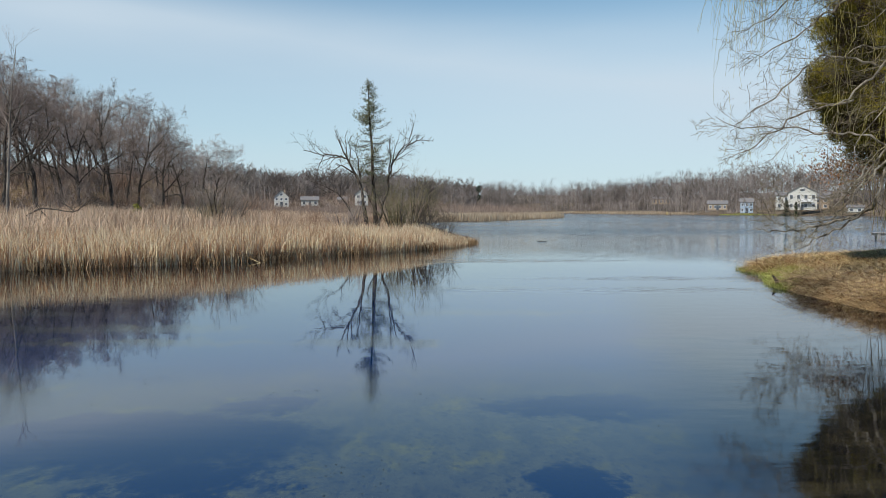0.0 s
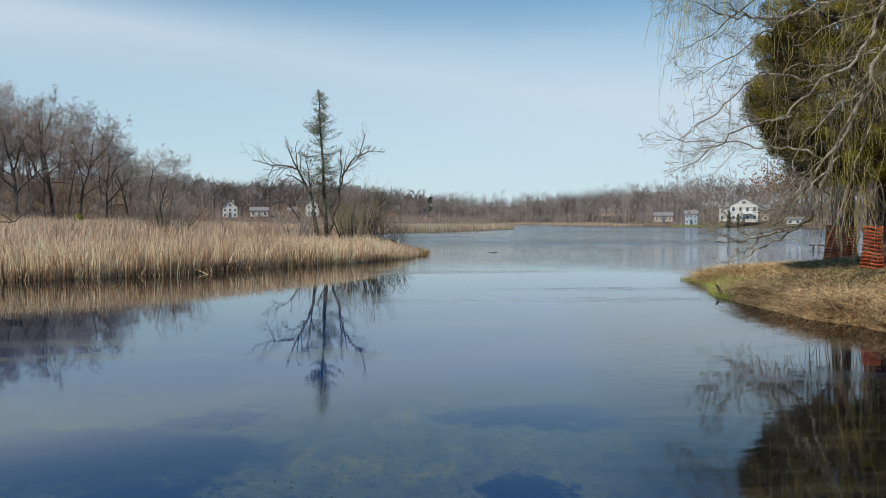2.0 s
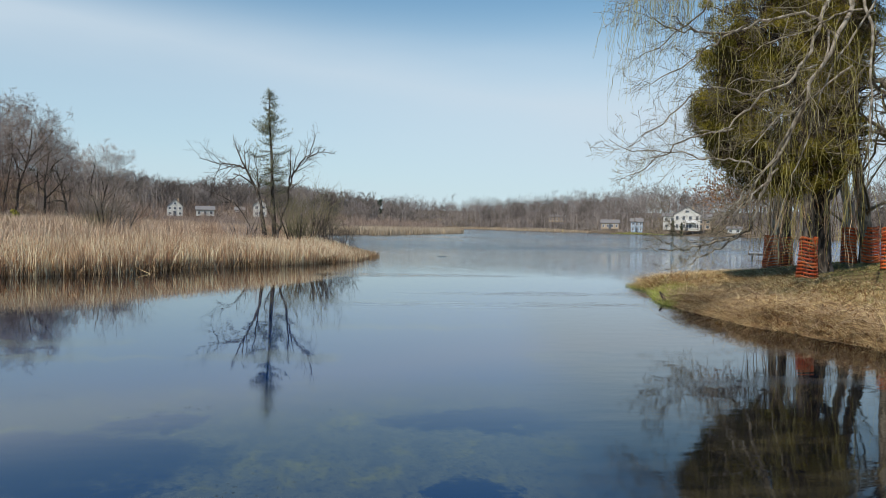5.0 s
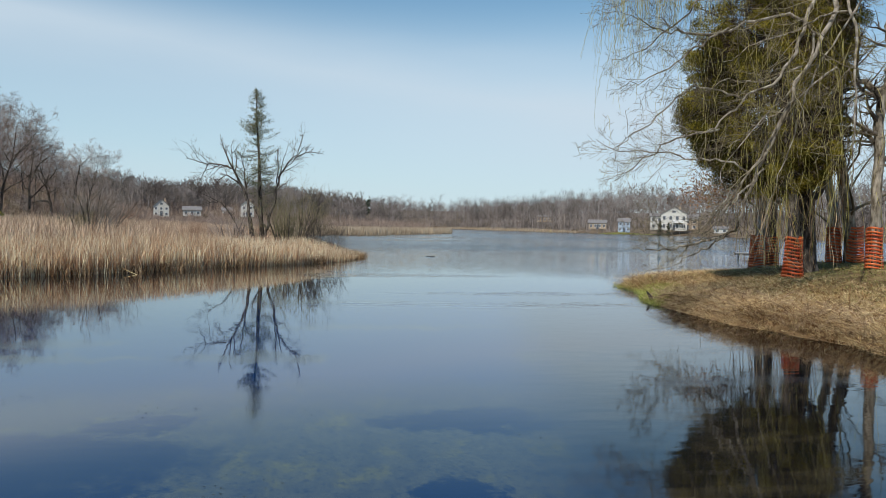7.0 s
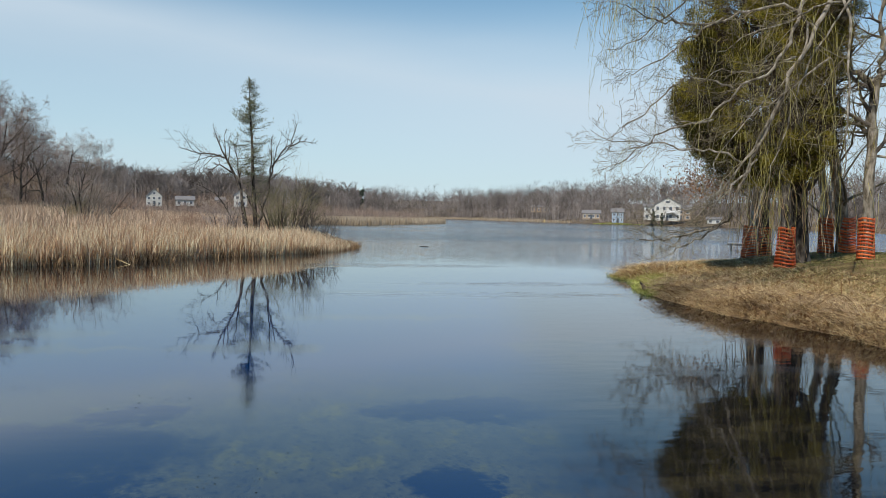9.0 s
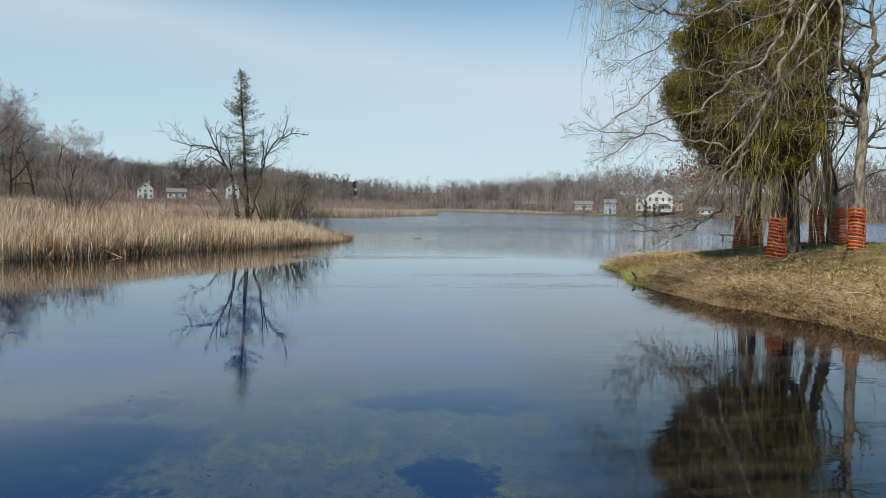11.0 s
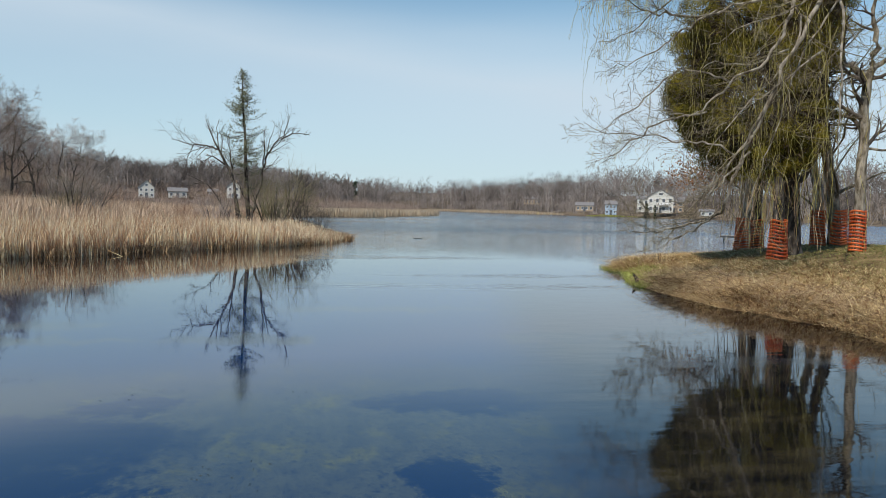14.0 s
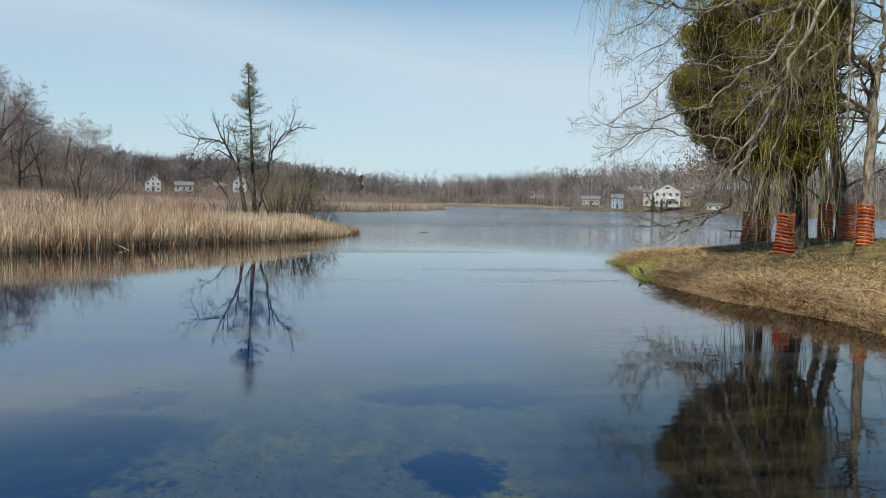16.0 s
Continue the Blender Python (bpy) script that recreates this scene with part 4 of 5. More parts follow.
def house(at, w, d, h, roof_h, wall, cols, rows, rz, label, ridge="x", roof=None, door=True, deck=False):
    """A gabled house whose front faces -y; rows storeys of cols windows."""
    root = thing("house", at, label, "house", "houses on the far shore", rz=rz)
    o = 0.4
    # walls with gables
    bm = bmesh.new()
    if ridge == "x":
        prof = [(-d / 2, 0), (d / 2, 0), (d / 2, h), (0, h + roof_h), (-d / 2, h)]
        a = [bm.verts.new((-w / 2, p, q)) for p, q in prof]
        b = [bm.verts.new((w / 2, p, q)) for p, q in prof]
    else:
        prof = [(-w / 2, 0), (w / 2, 0), (w / 2, h), (0, h + roof_h), (-w / 2, h)]
        a = [bm.verts.new((p, -d / 2, q)) for p, q in prof]
        b = [bm.verts.new((p, d / 2, q)) for p, q in prof]
    bm.faces.new(a)
    bm.faces.new(b[::-1])
    for i in range(5):
        j = (i + 1) % 5
        bm.faces.new((a[i], b[i], b[j], a[j]))
    bmesh.ops.recalc_face_normals(bm, faces=bm.faces)
    wall_ob = part("wall", bm, root, mat=wall)
    # roof: two slabs with eaves
    bm = bmesh.new()
    half, long_ = (d / 2, w) if ridge == "x" else (w / 2, d)
    sl = roof_h / half
    for s in (-1, 1):
        q = [(s * (half + o), h - sl * o + 0.05), (0, h + roof_h + 0.05), (0, h + roof_h + 0.3), (s * (half + o), h - sl * o + 0.3)]
        e = long_ / 2 + o
        if ridge == "x":
            a = [bm.verts.new((-e, p, z)) for p, z in q]
            b = [bm.verts.new((e, p, z)) for p, z in q]
        else:
            a = [bm.verts.new((p, -e, z)) for p, z in q]
            b = [bm.verts.new((p, e, z)) for p, z in q]
        bm.faces.new(a)
        bm.faces.new(b[::-1])
        for i in range(4):
            bm.faces.new((a[i], b[i], b[(i + 1) % 4], a[(i + 1) % 4]))
    bmesh.ops.recalc_face_normals(bm, faces=bm.faces)
    part("roof", bm, root, mat=roof or M_ROOF)
    bm = box_bm(0.7, 0.7, roof_h * 0.6 + 0.8)
    moved(part("chimney", bm, root, mat=M_TAN), w * 0.22, d * 0.1, h + roof_h * 0.30)
    st = h / rows
    for r in range(rows):
        for c in range(cols):
            x = (c + 0.5) / cols * w - w / 2
            ww, wh = w / cols * 0.42, st * 0.44
            win = part("window", box_bm(ww + 0.24, 0.14, wh + 0.24), root, mat=M_TRIM)
            moved(win, x, -d / 2 - 0.05, r * st + st * 0.28)
            moved(part("pane", box_bm(ww, 0.06, wh), win, mat=M_GLASS), 0, -0.07, 0.12)
    if ridge == "y":
        win = part("window", box_bm(w * 0.16 + 0.24, 0.14, roof_h * 0.4), root, mat=M_TRIM)
        moved(win, 0, -d / 2 - 0.05, h + roof_h * 0.18)
        moved(part("pane", box_bm(w * 0.16, 0.06, roof_h * 0.4 - 0.24), win, mat=M_GLASS), 0, -0.07, 0.12)
    if door:
        moved(part("door", box_bm(1.1, 0.16, 2.1), root, mat=M_GLASS), w / cols * 0.0, -d / 2 - 0.04, 0.02)
    if deck:
        dk = part("balcony", box_bm(w * 0.45, 1.8, 0.2), root, mat=M_TRIM)
        moved(dk, w * 0.15, -d / 2 - 0.9, st * 0.95)
        moved(part("railing", box_bm(w * 0.45, 0.08, 0.9), dk, mat=M_TRIM), 0, -0.86, 0.2)
        for s in (-1, 1):
            moved(part("post", box_bm(0.15, 0.15, st * 0.95), root, mat=M_TRIM), w * 0.15 + s * w * 0.21, -d / 2 - 1.7, 0)
    return root


def shore_lawn():
    rng = np.random.default_rng(37)
    X, Y = rng.uniform(104, 140, 16000), rng.uniform(285, 356, 16000)
    d = lake_distance(X, Y)
    k = (d > 1.0) & (d < 16)
    X, Y = X[k], Y[k]
    v, f = blades(rng, X, Y, ground_height(X, Y), rng.uniform(0.15, 0.4, len(X)), rng.uniform(0.1, 0.22, len(X)), 0.5, 0.5)
    tagged(new("lawn", tri_mesh("lawn", v, f, M_GREEN)), "pale green lawn below the lake houses", "lawn", kind="stuff")


shore_lawn()
house((143.5, 298, 2.2), 10.5, 8, 6.8, 2.9, M_WHITE, 4, 2, -26, "large white clapboard lake house with gabled roof", "y", deck=True)
house((138.0, 303, 2.4), 5.0, 7, 5.6, 1.2, M_WHITE, 2, 2, -26, "narrow white wing beside the large white house", "x", door=False)
house((130.1, 319.5, 1.0), 5.0, 6, 4.6, 1.5, M_BLUE, 3, 2, -22, "small two-storey grey-blue boathouse with white trim", "x")
house((124.8, 339, 2.3), 8.0, 7, 2.7, 1.4, M_TAN, 4, 1, -20, "low tan ranch house on a lawn", "x")
house((146, 264, 1.2), 5.0, 4, 1.9, 0.7, M_WHITE, 2, 1, -28, "low white boat shed by the water", "x", door=False)
house((158, 315, gz(158, 315)), 9.0, 7, 4.6, 2.2, M_TAN, 3, 2, -26, "brown house half hidden among trees", "x")
house((-69.7, 322, 4.0), 6.0, 8, 4.2, 2.8, M_WHITE, 3, 2, 12, "white gabled house beyond the reeds", "y")
house((-60.0, 336, 4.4), 7.5, 6, 2.7, 1.4, M_WHITE, 3, 1, 10, "low white house beyond the reeds", "x")
house((-47.5, 352, 5.0), 4.0, 5, 2.4, 1.2, M_WHITE, 2, 1, 8, "small pale house behind the marsh trees", "x")
house((-36, 330, 4.6), 5.5, 6, 5.0, 2.2, M_WHITE, 2, 2, 6, "white house behind the lone tree", "y")
house((145.8, 499, gz(145.8, 499) + 3), 11, 7, 3.4, 1.2, M_TAN, 5, 1, -16, "long low house high on the wooded slope", "x", door=False)


# ---------------------------------------------------------------- the lone tree group on the reed point
def limb_tree(name, base, limbs, spec, bark, twig, label, category="tree", seed=1, group="", thin=1.0, wob=0.0):
    """A tree whose main limbs follow given lines (metres from its base, with start and end radius)."""
    g = Grower(seed)
    g.thin = thin
    root = thing(name, base, label, category, group)
    for pts, r0, r1 in limbs:
        P = np.array(pts, dtype=float)
        # finer, slightly crooked course
        t = np.linspace(0, len(P) - 1, (len(P) - 1) * 4 + 1)
        Q = np.stack([np.interp(t, np.arange(len(P)), P[:, k]) for k in range(3)], 1)
        S = Q.copy()
        S[1:-1] = (Q[:-2] + 2 * Q[1:-1] + Q[2:]) / 4
        S[1:-1] += g.rng.normal(size=S[1:-1].shape) * ((0.02 if r0 > 0.12 else r0 * 0.35) + wob)
        if wob:
            bend = np.cumsum(g.rng.normal(size=S.shape), axis=0) * (wob if r0 < 0.04 else wob * 0.4)
            f = np.linspace(0, 1, len(S))[:, None]
            S += bend - bend[0] * (1 - f) - bend[-1] * f
        g.along(S, r0, 0, spec, r1)
    part("trunk", g.limbs.mesh("trunk", bark), root)
    part("crown", g.twig_mesh("crown", twig), root, "bare twigs")
    return root, g


#               kids ratio angle wander trop sides segs bare
DEAD_SPEC = [(10, 0.24, 48, 0.10, 0.10, 7, 6, 0.42),
             (5, 0.50, 42, 0.16, 0.12, 4, 4, 0.20),
             (7, 0.60, 40, 0.20, 0.08, 3, 2, 0.10)]
bx, by = -4.4, 48.5
dead, g_dead = limb_tree("dead_tree", (bx, by, 0.1), [
    ([(-0.35, 0, -0.2), (-0.75, 0, 2.6), (-1.15, 0.1, 4.0), (-1.8, 0.1, 5.35), (-2.5, 0, 5.55), (-3.6, -0.2, 5.6), (-4.6, -0.3, 5.85)], 0.11, 0.015),
    ([(-1.8, 0.1, 5.35), (-2.3, 0.3, 6.3), (-2.65, 0.4, 7.2)], 0.06, 0.012),
    ([(-1.2, 0.1, 4.2), (-2.2, -0.2, 5.0), (-2.9, -0.3, 4.2)], 0.06, 0.012),
    ([(-0.9, 0.3, -0.1), (-1.35, 0.4, 1.4), (-2.5, 0.5, 3.2), (-4.3, 0.4, 3.9)], 0.05, 0.015),
    ([(-0.7, 0.2, 1.2), (-0.95, 0.2, 3.6), (-1.1, 0.2, 5.0), (-1.3, 0.1, 6.2)], 0.07, 0.015),
    ([(0.1, 0, -0.2), (0.25, 0, 1.4), (0.75, 0, 3.0), (0.95, 0.1, 4.6), (1.5, 0.1, 5.6), (2.1, 0.1, 6.3), (2.5, 0.1, 7.6)], 0.11, 0.015),
    ([(2.0, 0.1, 6.1), (2.7, 0, 6.5), (3.75, -0.1, 6.45)], 0.05, 0.012),
    ([(0.9, 0.1, 4.4), (1.0, -0.2, 5.6), (0.95, -0.3, 6.6)], 0.05, 0.012),
    ([(0.3, 0, 1.6), (-0.4, 0.2, 2.6), (-0.6, 0.2, 3.6)], 0.06, 0.012),
], DEAD_SPEC, M_BARK_DARK, M_TWIG_DARK, "dead leafless tree with crooked spreading limbs", seed=41)


def sparse_conifer(base, h):
    rng = np.random.default_rng(42)
    root = thing("conifer", base, "sparse dark green conifer on the reed point", "tree")
    lean = -0.047
    t = Tubes()
    zz = np.linspace(-0.2, h, 16)
    t.add(np.stack([lean * zz + 0.02 * np.sin(zz * 1.3), 0.02 * np.cos(zz), zz], 1), np.linspace(0.17, 0.015, 16), 8)
    P_all, D_all = [], []
    bt = Tubes()
    for i in range(150):
        z = (0.26 + 0.73 * rng.uniform(0, 1) ** 0.85) * h
        f = (h - z) / h
        L = float(np.interp(f, [0, 0.06, 0.21, 0.40, 0.56, 0.75], [0.12, 0.42, 0.95, 1.65, 1.75, 1.5])) * rng.uniform(0.5, 1.2)
        a = rng.uniform(0, 2 * math.pi)
        tt = np.linspace(0, 1, 6)
        side = 0.12 * math.sin(a * 3)
        line = np.stack([lean * z + (math.cos(a) * tt + side * tt * tt) * L, math.sin(a) * tt * L, z + (rng.uniform(-0.05, 0.40) - 0.45 * f) * L * tt + 0.22 * L * tt * tt - 0.10 * L * np.sin(tt * 3.1)], 1)
        bt.add(line, np.linspace(0.018, 0.005, 6), 3)
        m = int(27 * L * (1.2 if f < 0.35 else 0.75 if f < 0.6 else 0.32)) + 5
        u = rng.uniform(0.12, 1.0, m)
        Q = np.stack([np.interp(u, tt, line[:, k]) for k in range(3)], 1)
        P_all.append(Q + rng.normal(size=Q.shape) * np.array([0.09, 0.09, 0.09]))
        d = rng.normal(size=(m, 3)) + np.array([math.cos(a), math.sin(a), 0.4])
        D_all.append(d / np.linalg.norm(d, axis=1)[:, None])
    part("trunk", t.mesh("trunk", M_BARK_DARK), root)
    part("inner_crown", bt.mesh("inner_crown", M_TWIG_DARK), root, "thin bare boughs")
    P, D = np.concatenate(P_all), np.concatenate(D_all)
    V, Fc, off = [], [], 0
    for q in range(3):
        d = D + rng.normal(size=D.shape) * 0.6
        d /= np.linalg.norm(d, axis=1)[:, None]
        v, f = spikes(P, d, rng.uniform(0.06, 0.17, len(P)), np.full(len(P), 0.010), rng)
        V.append(v), Fc.append(f + off)
        off += len(v)
    part("crown", tri_mesh("crown", np.concatenate(V), np.concatenate(Fc), M_SPRUCE), root, "thin green foliage")


sparse_conifer((-4.36, 48.7, 0.1), 10.45)


def place_new(ob, x, y, s=1.0, rz=0.0):
    ob.matrix_basis = pose(x, y, gz(x, y), 0, 0, rz) @ Matrix.Diagonal((s, s, s, 1))


place_new(shrub(51, 4.3, 13, 0.75, M_TWIG_GREEN, "greenish leafless shrub under the lone tree"), -2.6, 48.0)
place_new(shrub(52, 2.9, 6, 0.9, M_TWIG_DARK, "dark drooping shrub at the end of the reed point"), -0.9, 46.3)
place_new(shrub(53, 2.1, 6, 1.1, M_TWIG_DARK, "dark drooping shrub at the end of the reed point"), -0.2, 45.0)
place_new(shrub(54, 3.4, 8, 0.6, M_TWIG, "thin leafless shrub beside the lone tree"), -6.3, 48.8)
place_new(shrub(55, 4.8, 10, 0.75, M_TWIG_MID, "bushy leafless shrub standing in the reeds"), -14.0, 46.6, 0.95)
place_new(shrub(56, 3.2, 9, 0.7, M_TWIG_GREEN, "low greenish shrub standing in the reeds"), -14.6, 45.9, 0.85)
red = shrub(57, 1.9, 10, 0.45, M_TWIG_RED, "reddish leafless dogwood shrub among the reeds", "dogwood shrubs in the reeds", spec=BRUSH)
rng_red = np.random.default_rng(58)
used_red = set()
for i in range(34):
    y = rng_red.uniform(44, 72)
    x = rng_red.uniform(-17, -1.5) * (y / 52)
    if lake_distance(np.array([x]), np.array([y]))[0] > 1.6:
        place(red, used_red, x, y, rng_red.uniform(0.75, 1.15), rng_red.uniform(0, 360))

# slender tree that leans at the wood's edge, and a fallen bough in the reeds
slim, _ = limb_tree("slim_tree", (-30.4, 51.8, 0.1), [
    ([(0, 0, -0.2), (0.25, 0, 4.0), (0.5, 0, 8.0), (0.75, 0, 11.0), (1.1, 0, 13.4)], 0.13, 0.012),
    ([(0.45, 0, 7.4), (1.3, 0.2, 9.5), (2.3, 0.2, 11.0)], 0.05, 0.01),
    ([(0.6, 0, 9.4), (-0.4, 0.2, 11.3), (-0.9, 0.2, 12.6)], 0.05, 0.01)], DEAD_SPEC, M_BARK, M_TWIG, "slender leafless grey tree at the edge of the reeds", seed=44)
bough, _ = limb_tree("fallen_bough", (-19.9, 39.0, 1.3), [
    ([(-1.9, 0, 0.5), (-1.1, 0, 0.95), (0.6, 0, 0.65), (1.3, 0.2, 1.3), (2.0, 0.1, 1.15)], 0.045, 0.012),
    ([(0.6, 0, 0.75), (0.1, 0.1, 1.1), (-0.3, 0.1, 1.7)], 0.035, 0.010),
    ([(-1.6, 0, -1.3), (-1.1, 0, 0.95), (0.2, 0.1, -1.3)], 0.05, 0.03)], DEAD_SPEC, M_BARK_DARK, M_TWIG_DARK, "dark fallen bough lying over the reeds", "branch", seed=45)


# ---------------------------------------------------------------- the bank's trees
def fence_guard(x, y, r_top, r_bot, h, seed):
    """Orange plastic mesh wrapped round a trunk: horizontal straps and upright webs."""
    rng = np.random.default_rng(seed)
    z0 = gz(x, y)
    root = thing("tree_guard", (x, y, z0), "orange plastic mesh fence wrapped round a trunk", "tree guard", "orange trunk guards")
    k, n = 22, 12
    ph = rng.uniform(0, 6.28, 3)

    def ring(f):
        a = np.arange(k) / k * 2 * math.pi
        r = r_bot * (1 - f) ** 2 + r_top * (1 - (1 - f) ** 2)
        rr = r * (1 + 0.07 * np.sin(2 * a + ph[0]) + 0.05 * np.sin(3 * a + ph[1] + 3 * f))
        z = f * h + 0.025 * np.sin(2 * a + ph[2])
        return np.stack([np.cos(a) * rr, np.sin(a) * rr, z], 1)
    sag = rng.normal(size=n) * 0.006
    for i in range(n):
        f0, f1 = (i + 0.12) / n + sag[i], (i + 0.66) / n + sag[i]
        A, B = ring(f0), ring(f1)
        C, D = A * np.array([0.965, 0.965, 1]), B * np.array([0.965, 0.965, 1])
        V = np.concatenate([A, B, D, C])
        j = np.arange(k)
        j2 = (j + 1) % k
        Fc = np.concatenate([np.stack([j + k * q, j2 + k * q, j2 + k * ((q + 1) % 4), j + k * ((q + 1) % 4)], 1) for q in range(4)])
        part("strap", tri_mesh("strap", V, Fc, M_ORANGE), root)
    t = Tubes()
    lines = [ring(f) for f in np.linspace(0.02, 0.985, 8)]
    for j in range(k):
        t.add(np.array([l[j] for l in lines]) * np.array([0.98, 0.98, 1]), np.full(8, 0.008), 3)
    part("mesh_web", t.mesh("mesh_web", M_ORANGE), root)


BANK_SPEC = [(7, 0.34, 50, 0.12, 0.06, 9, 6, 0.45),
             (6, 0.55, 45, 0.18, 0.06, 5, 4, 0.2),
             (6, 0.50, 42, 0.20, 0.03, 3, 3, 0.1)]


SPOTS = {"a": (14.7, 24.1), "a2": (15.7, 24.8), "b": (12.96, 19.4), "c": (14.3, 20.6), "d": (16.1, 22.0), "e": (16.58, 21.64), "f": (14.97, 18.75)}
for key, rt, rb, sd in (("a", 0.20, 0.27, 1), ("a2", 0.24, 0.27, 2), ("b", 0.22, 0.29, 3), ("d", 0.24, 0.27, 4), ("e", 0.26, 0.29, 5), ("f", 0.23, 0.25, 6)):
    fence_guard(*SPOTS[key], rt, rb, 1.18, 60 + sd)

# cedar: two stems and an old crown that hangs low
cx, cy = SPOTS["b"]
cz = gz(cx, cy)
cedar = thing("cedar_tree", (cx, cy, cz), "large olive-green cedar with a low ragged crown", "tree")
g = Grower(71)
CED = [(10, 0.30, 62, 0.10, 0.00, 9, 6, 0.48), (6, 0.5, 45, 0.15, 0.05, 4, 4, 0.2), (4, 0.5, 42, 0.2, 0.05, 3, 2, 0.1)]
for pts, r0, r1 in (([(0, 0, -0.3), (0, 0, 0.2), (-0.03, 0.02, 2), (-0.3, 0.2, 5), (-0.6, 0.4, 8), (-0.7, 0.5, 11)], 0.19, 0.03),
                    ([(1.34, 1.2, -0.2), (1.2, 1.15, 0.35), (1.1, 1.1, 2.2), (0.6, 0.9, 5), (0.2, 0.8, 8)], 0.36, 0.08)):
    P = np.array(pts)
    t = np.linspace(0, len(P) - 1, 21)
    g.along(np.stack([np.interp(t, np.arange(len(P)), P[:, q]) for q in range(3)], 1), r0, 0, CED, r1)
part("trunk", g.limbs.mesh("trunk", M_BARK_DARK), cedar)
part("inner_crown", g.twig_mesh("inner_crown", M_TWIG_DARK), cedar, "bare inner twigs")
rngc = np.random.default_rng(72)
LOBES = [((-0.95, 0.75, 7.6), (1.9, 1.7, 2.4)), ((-0.2, 0.4, 5.4), (2.0, 1.6, 1.7)), ((-1.9, 1.3, 4.7), (1.05, 1.0, 1.0)), ((-1.6, 1.0, 3.8), (0.9, 0.8, 0.9)),
         ((-0.5, 0.7, 3.2), (1.3, 1.1, 0.9)), ((0.5, 0.1, 4.0), (1.1, 1.1, 1.6)), ((-1.6, 1.2, 6.2), (1.0, 1.0, 1.1)), ((-0.6, 0.6, 9.8), (1.3, 1.2, 1.8)), ((0.6, -0.2, 6.6), (1.0, 1.0, 1.5)), ((0.9, -0.2, 8.4), (1.1, 1.0, 1.6)), ((0.1, 0.3, 7.6), (1.2, 1.1, 1.4))]
tufts, sizes = [], []
for c, rad in LOBES:
    for _ in range(80):
        u = rngc.normal(size=3)
        u /= np.linalg.norm(u)
        tufts.append(np.array(c) + np.array(rad) * u * rngc.uniform(0.55, 1.08))
        sizes.append(np.array([1, 1, 0.7]) * rngc.uniform(0.14, 0.42))
tufts, sizes = np.array(tufts), np.array(sizes)
n = 430000
i = rngc.integers(0, len(tufts), n)
u = rngc.normal(size=(n, 3))
u /= np.linalg.norm(u, axis=1)[:, None]
P = tufts[i] + sizes[i] * u * (rngc.uniform(0.1, 1, n) ** 0.5)[:, None]
D = u * 0.7 + rngc.normal(size=(n, 3)) * 0.45 + np.array([0, 0, 0.45])
D /= np.linalg.norm(D, axis=1)[:, None]
v, f = slivers(P, D, rngc.uniform(0.04, 0.13, n), rngc.uniform(0.004, 0.011, n), rngc)
# dead brown sprays added inside the crown, kept dark, to block light through it
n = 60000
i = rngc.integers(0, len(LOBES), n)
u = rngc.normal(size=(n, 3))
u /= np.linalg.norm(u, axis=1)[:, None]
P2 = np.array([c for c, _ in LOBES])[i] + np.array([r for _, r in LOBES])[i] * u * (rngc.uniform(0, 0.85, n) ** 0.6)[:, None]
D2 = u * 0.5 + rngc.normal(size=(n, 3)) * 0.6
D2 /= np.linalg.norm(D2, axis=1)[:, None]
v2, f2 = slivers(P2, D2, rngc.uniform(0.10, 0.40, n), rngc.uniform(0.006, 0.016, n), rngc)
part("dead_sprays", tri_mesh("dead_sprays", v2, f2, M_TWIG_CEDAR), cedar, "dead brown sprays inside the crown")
part("crown", tri_mesh("crown", v, f, M_CEDAR), cedar, "olive-green scaly foliage")

# bare trees beside it
BZ = {q: gz(*SPOTS[q]) for q in SPOTS}
tree_a, _ = limb_tree("bare_tree", (*SPOTS["a"], BZ["a"]), [([(0.1, 0, -0.2), (0.1, 0, 1.2), (0.35, 0.1, 3.0), (0.2, 0.3, 6), (0.6, 0.5, 9)], 0.19, 0.05),
          ([(0.3, 0.1, 2.0), (-0.6, 0.2, 2.5), (-2.0, 0.2, 2.9)], 0.05, 0.012), ([(0.3, 0.1, 2.6), (-0.8, 0.2, 3.6), (-2.0, 0.2, 4.2)], 0.07, 0.015)], BANK_SPEC, M_BARK_PALE, M_TWIG, "pale-barked leafless tree with a guarded trunk", seed=81)
limb_tree("bare_tree", (*SPOTS["a2"], BZ["a2"]), [([(0, 0, -0.2), (0, 0, 2), (-0.2, 0, 5), (0.2, 0.3, 9)], 0.2, 0.05)], BANK_SPEC, M_BARK_DARK, M_TWIG, "dark leafless tree with a guarded trunk", seed=82)
limb_tree("bare_tree", (*SPOTS["d"], BZ["d"]), [([(0, 0, -0.2), (0, 0, 1.4), (-0.35, 0, 3.2), (-0.5, 0, 6), (-0.2, 0.3, 9)], 0.19, 0.05)], BANK_SPEC, M_BARK_PALE, M_TWIG, "pale-barked leaning leafless tree with a guarded trunk", seed=83)
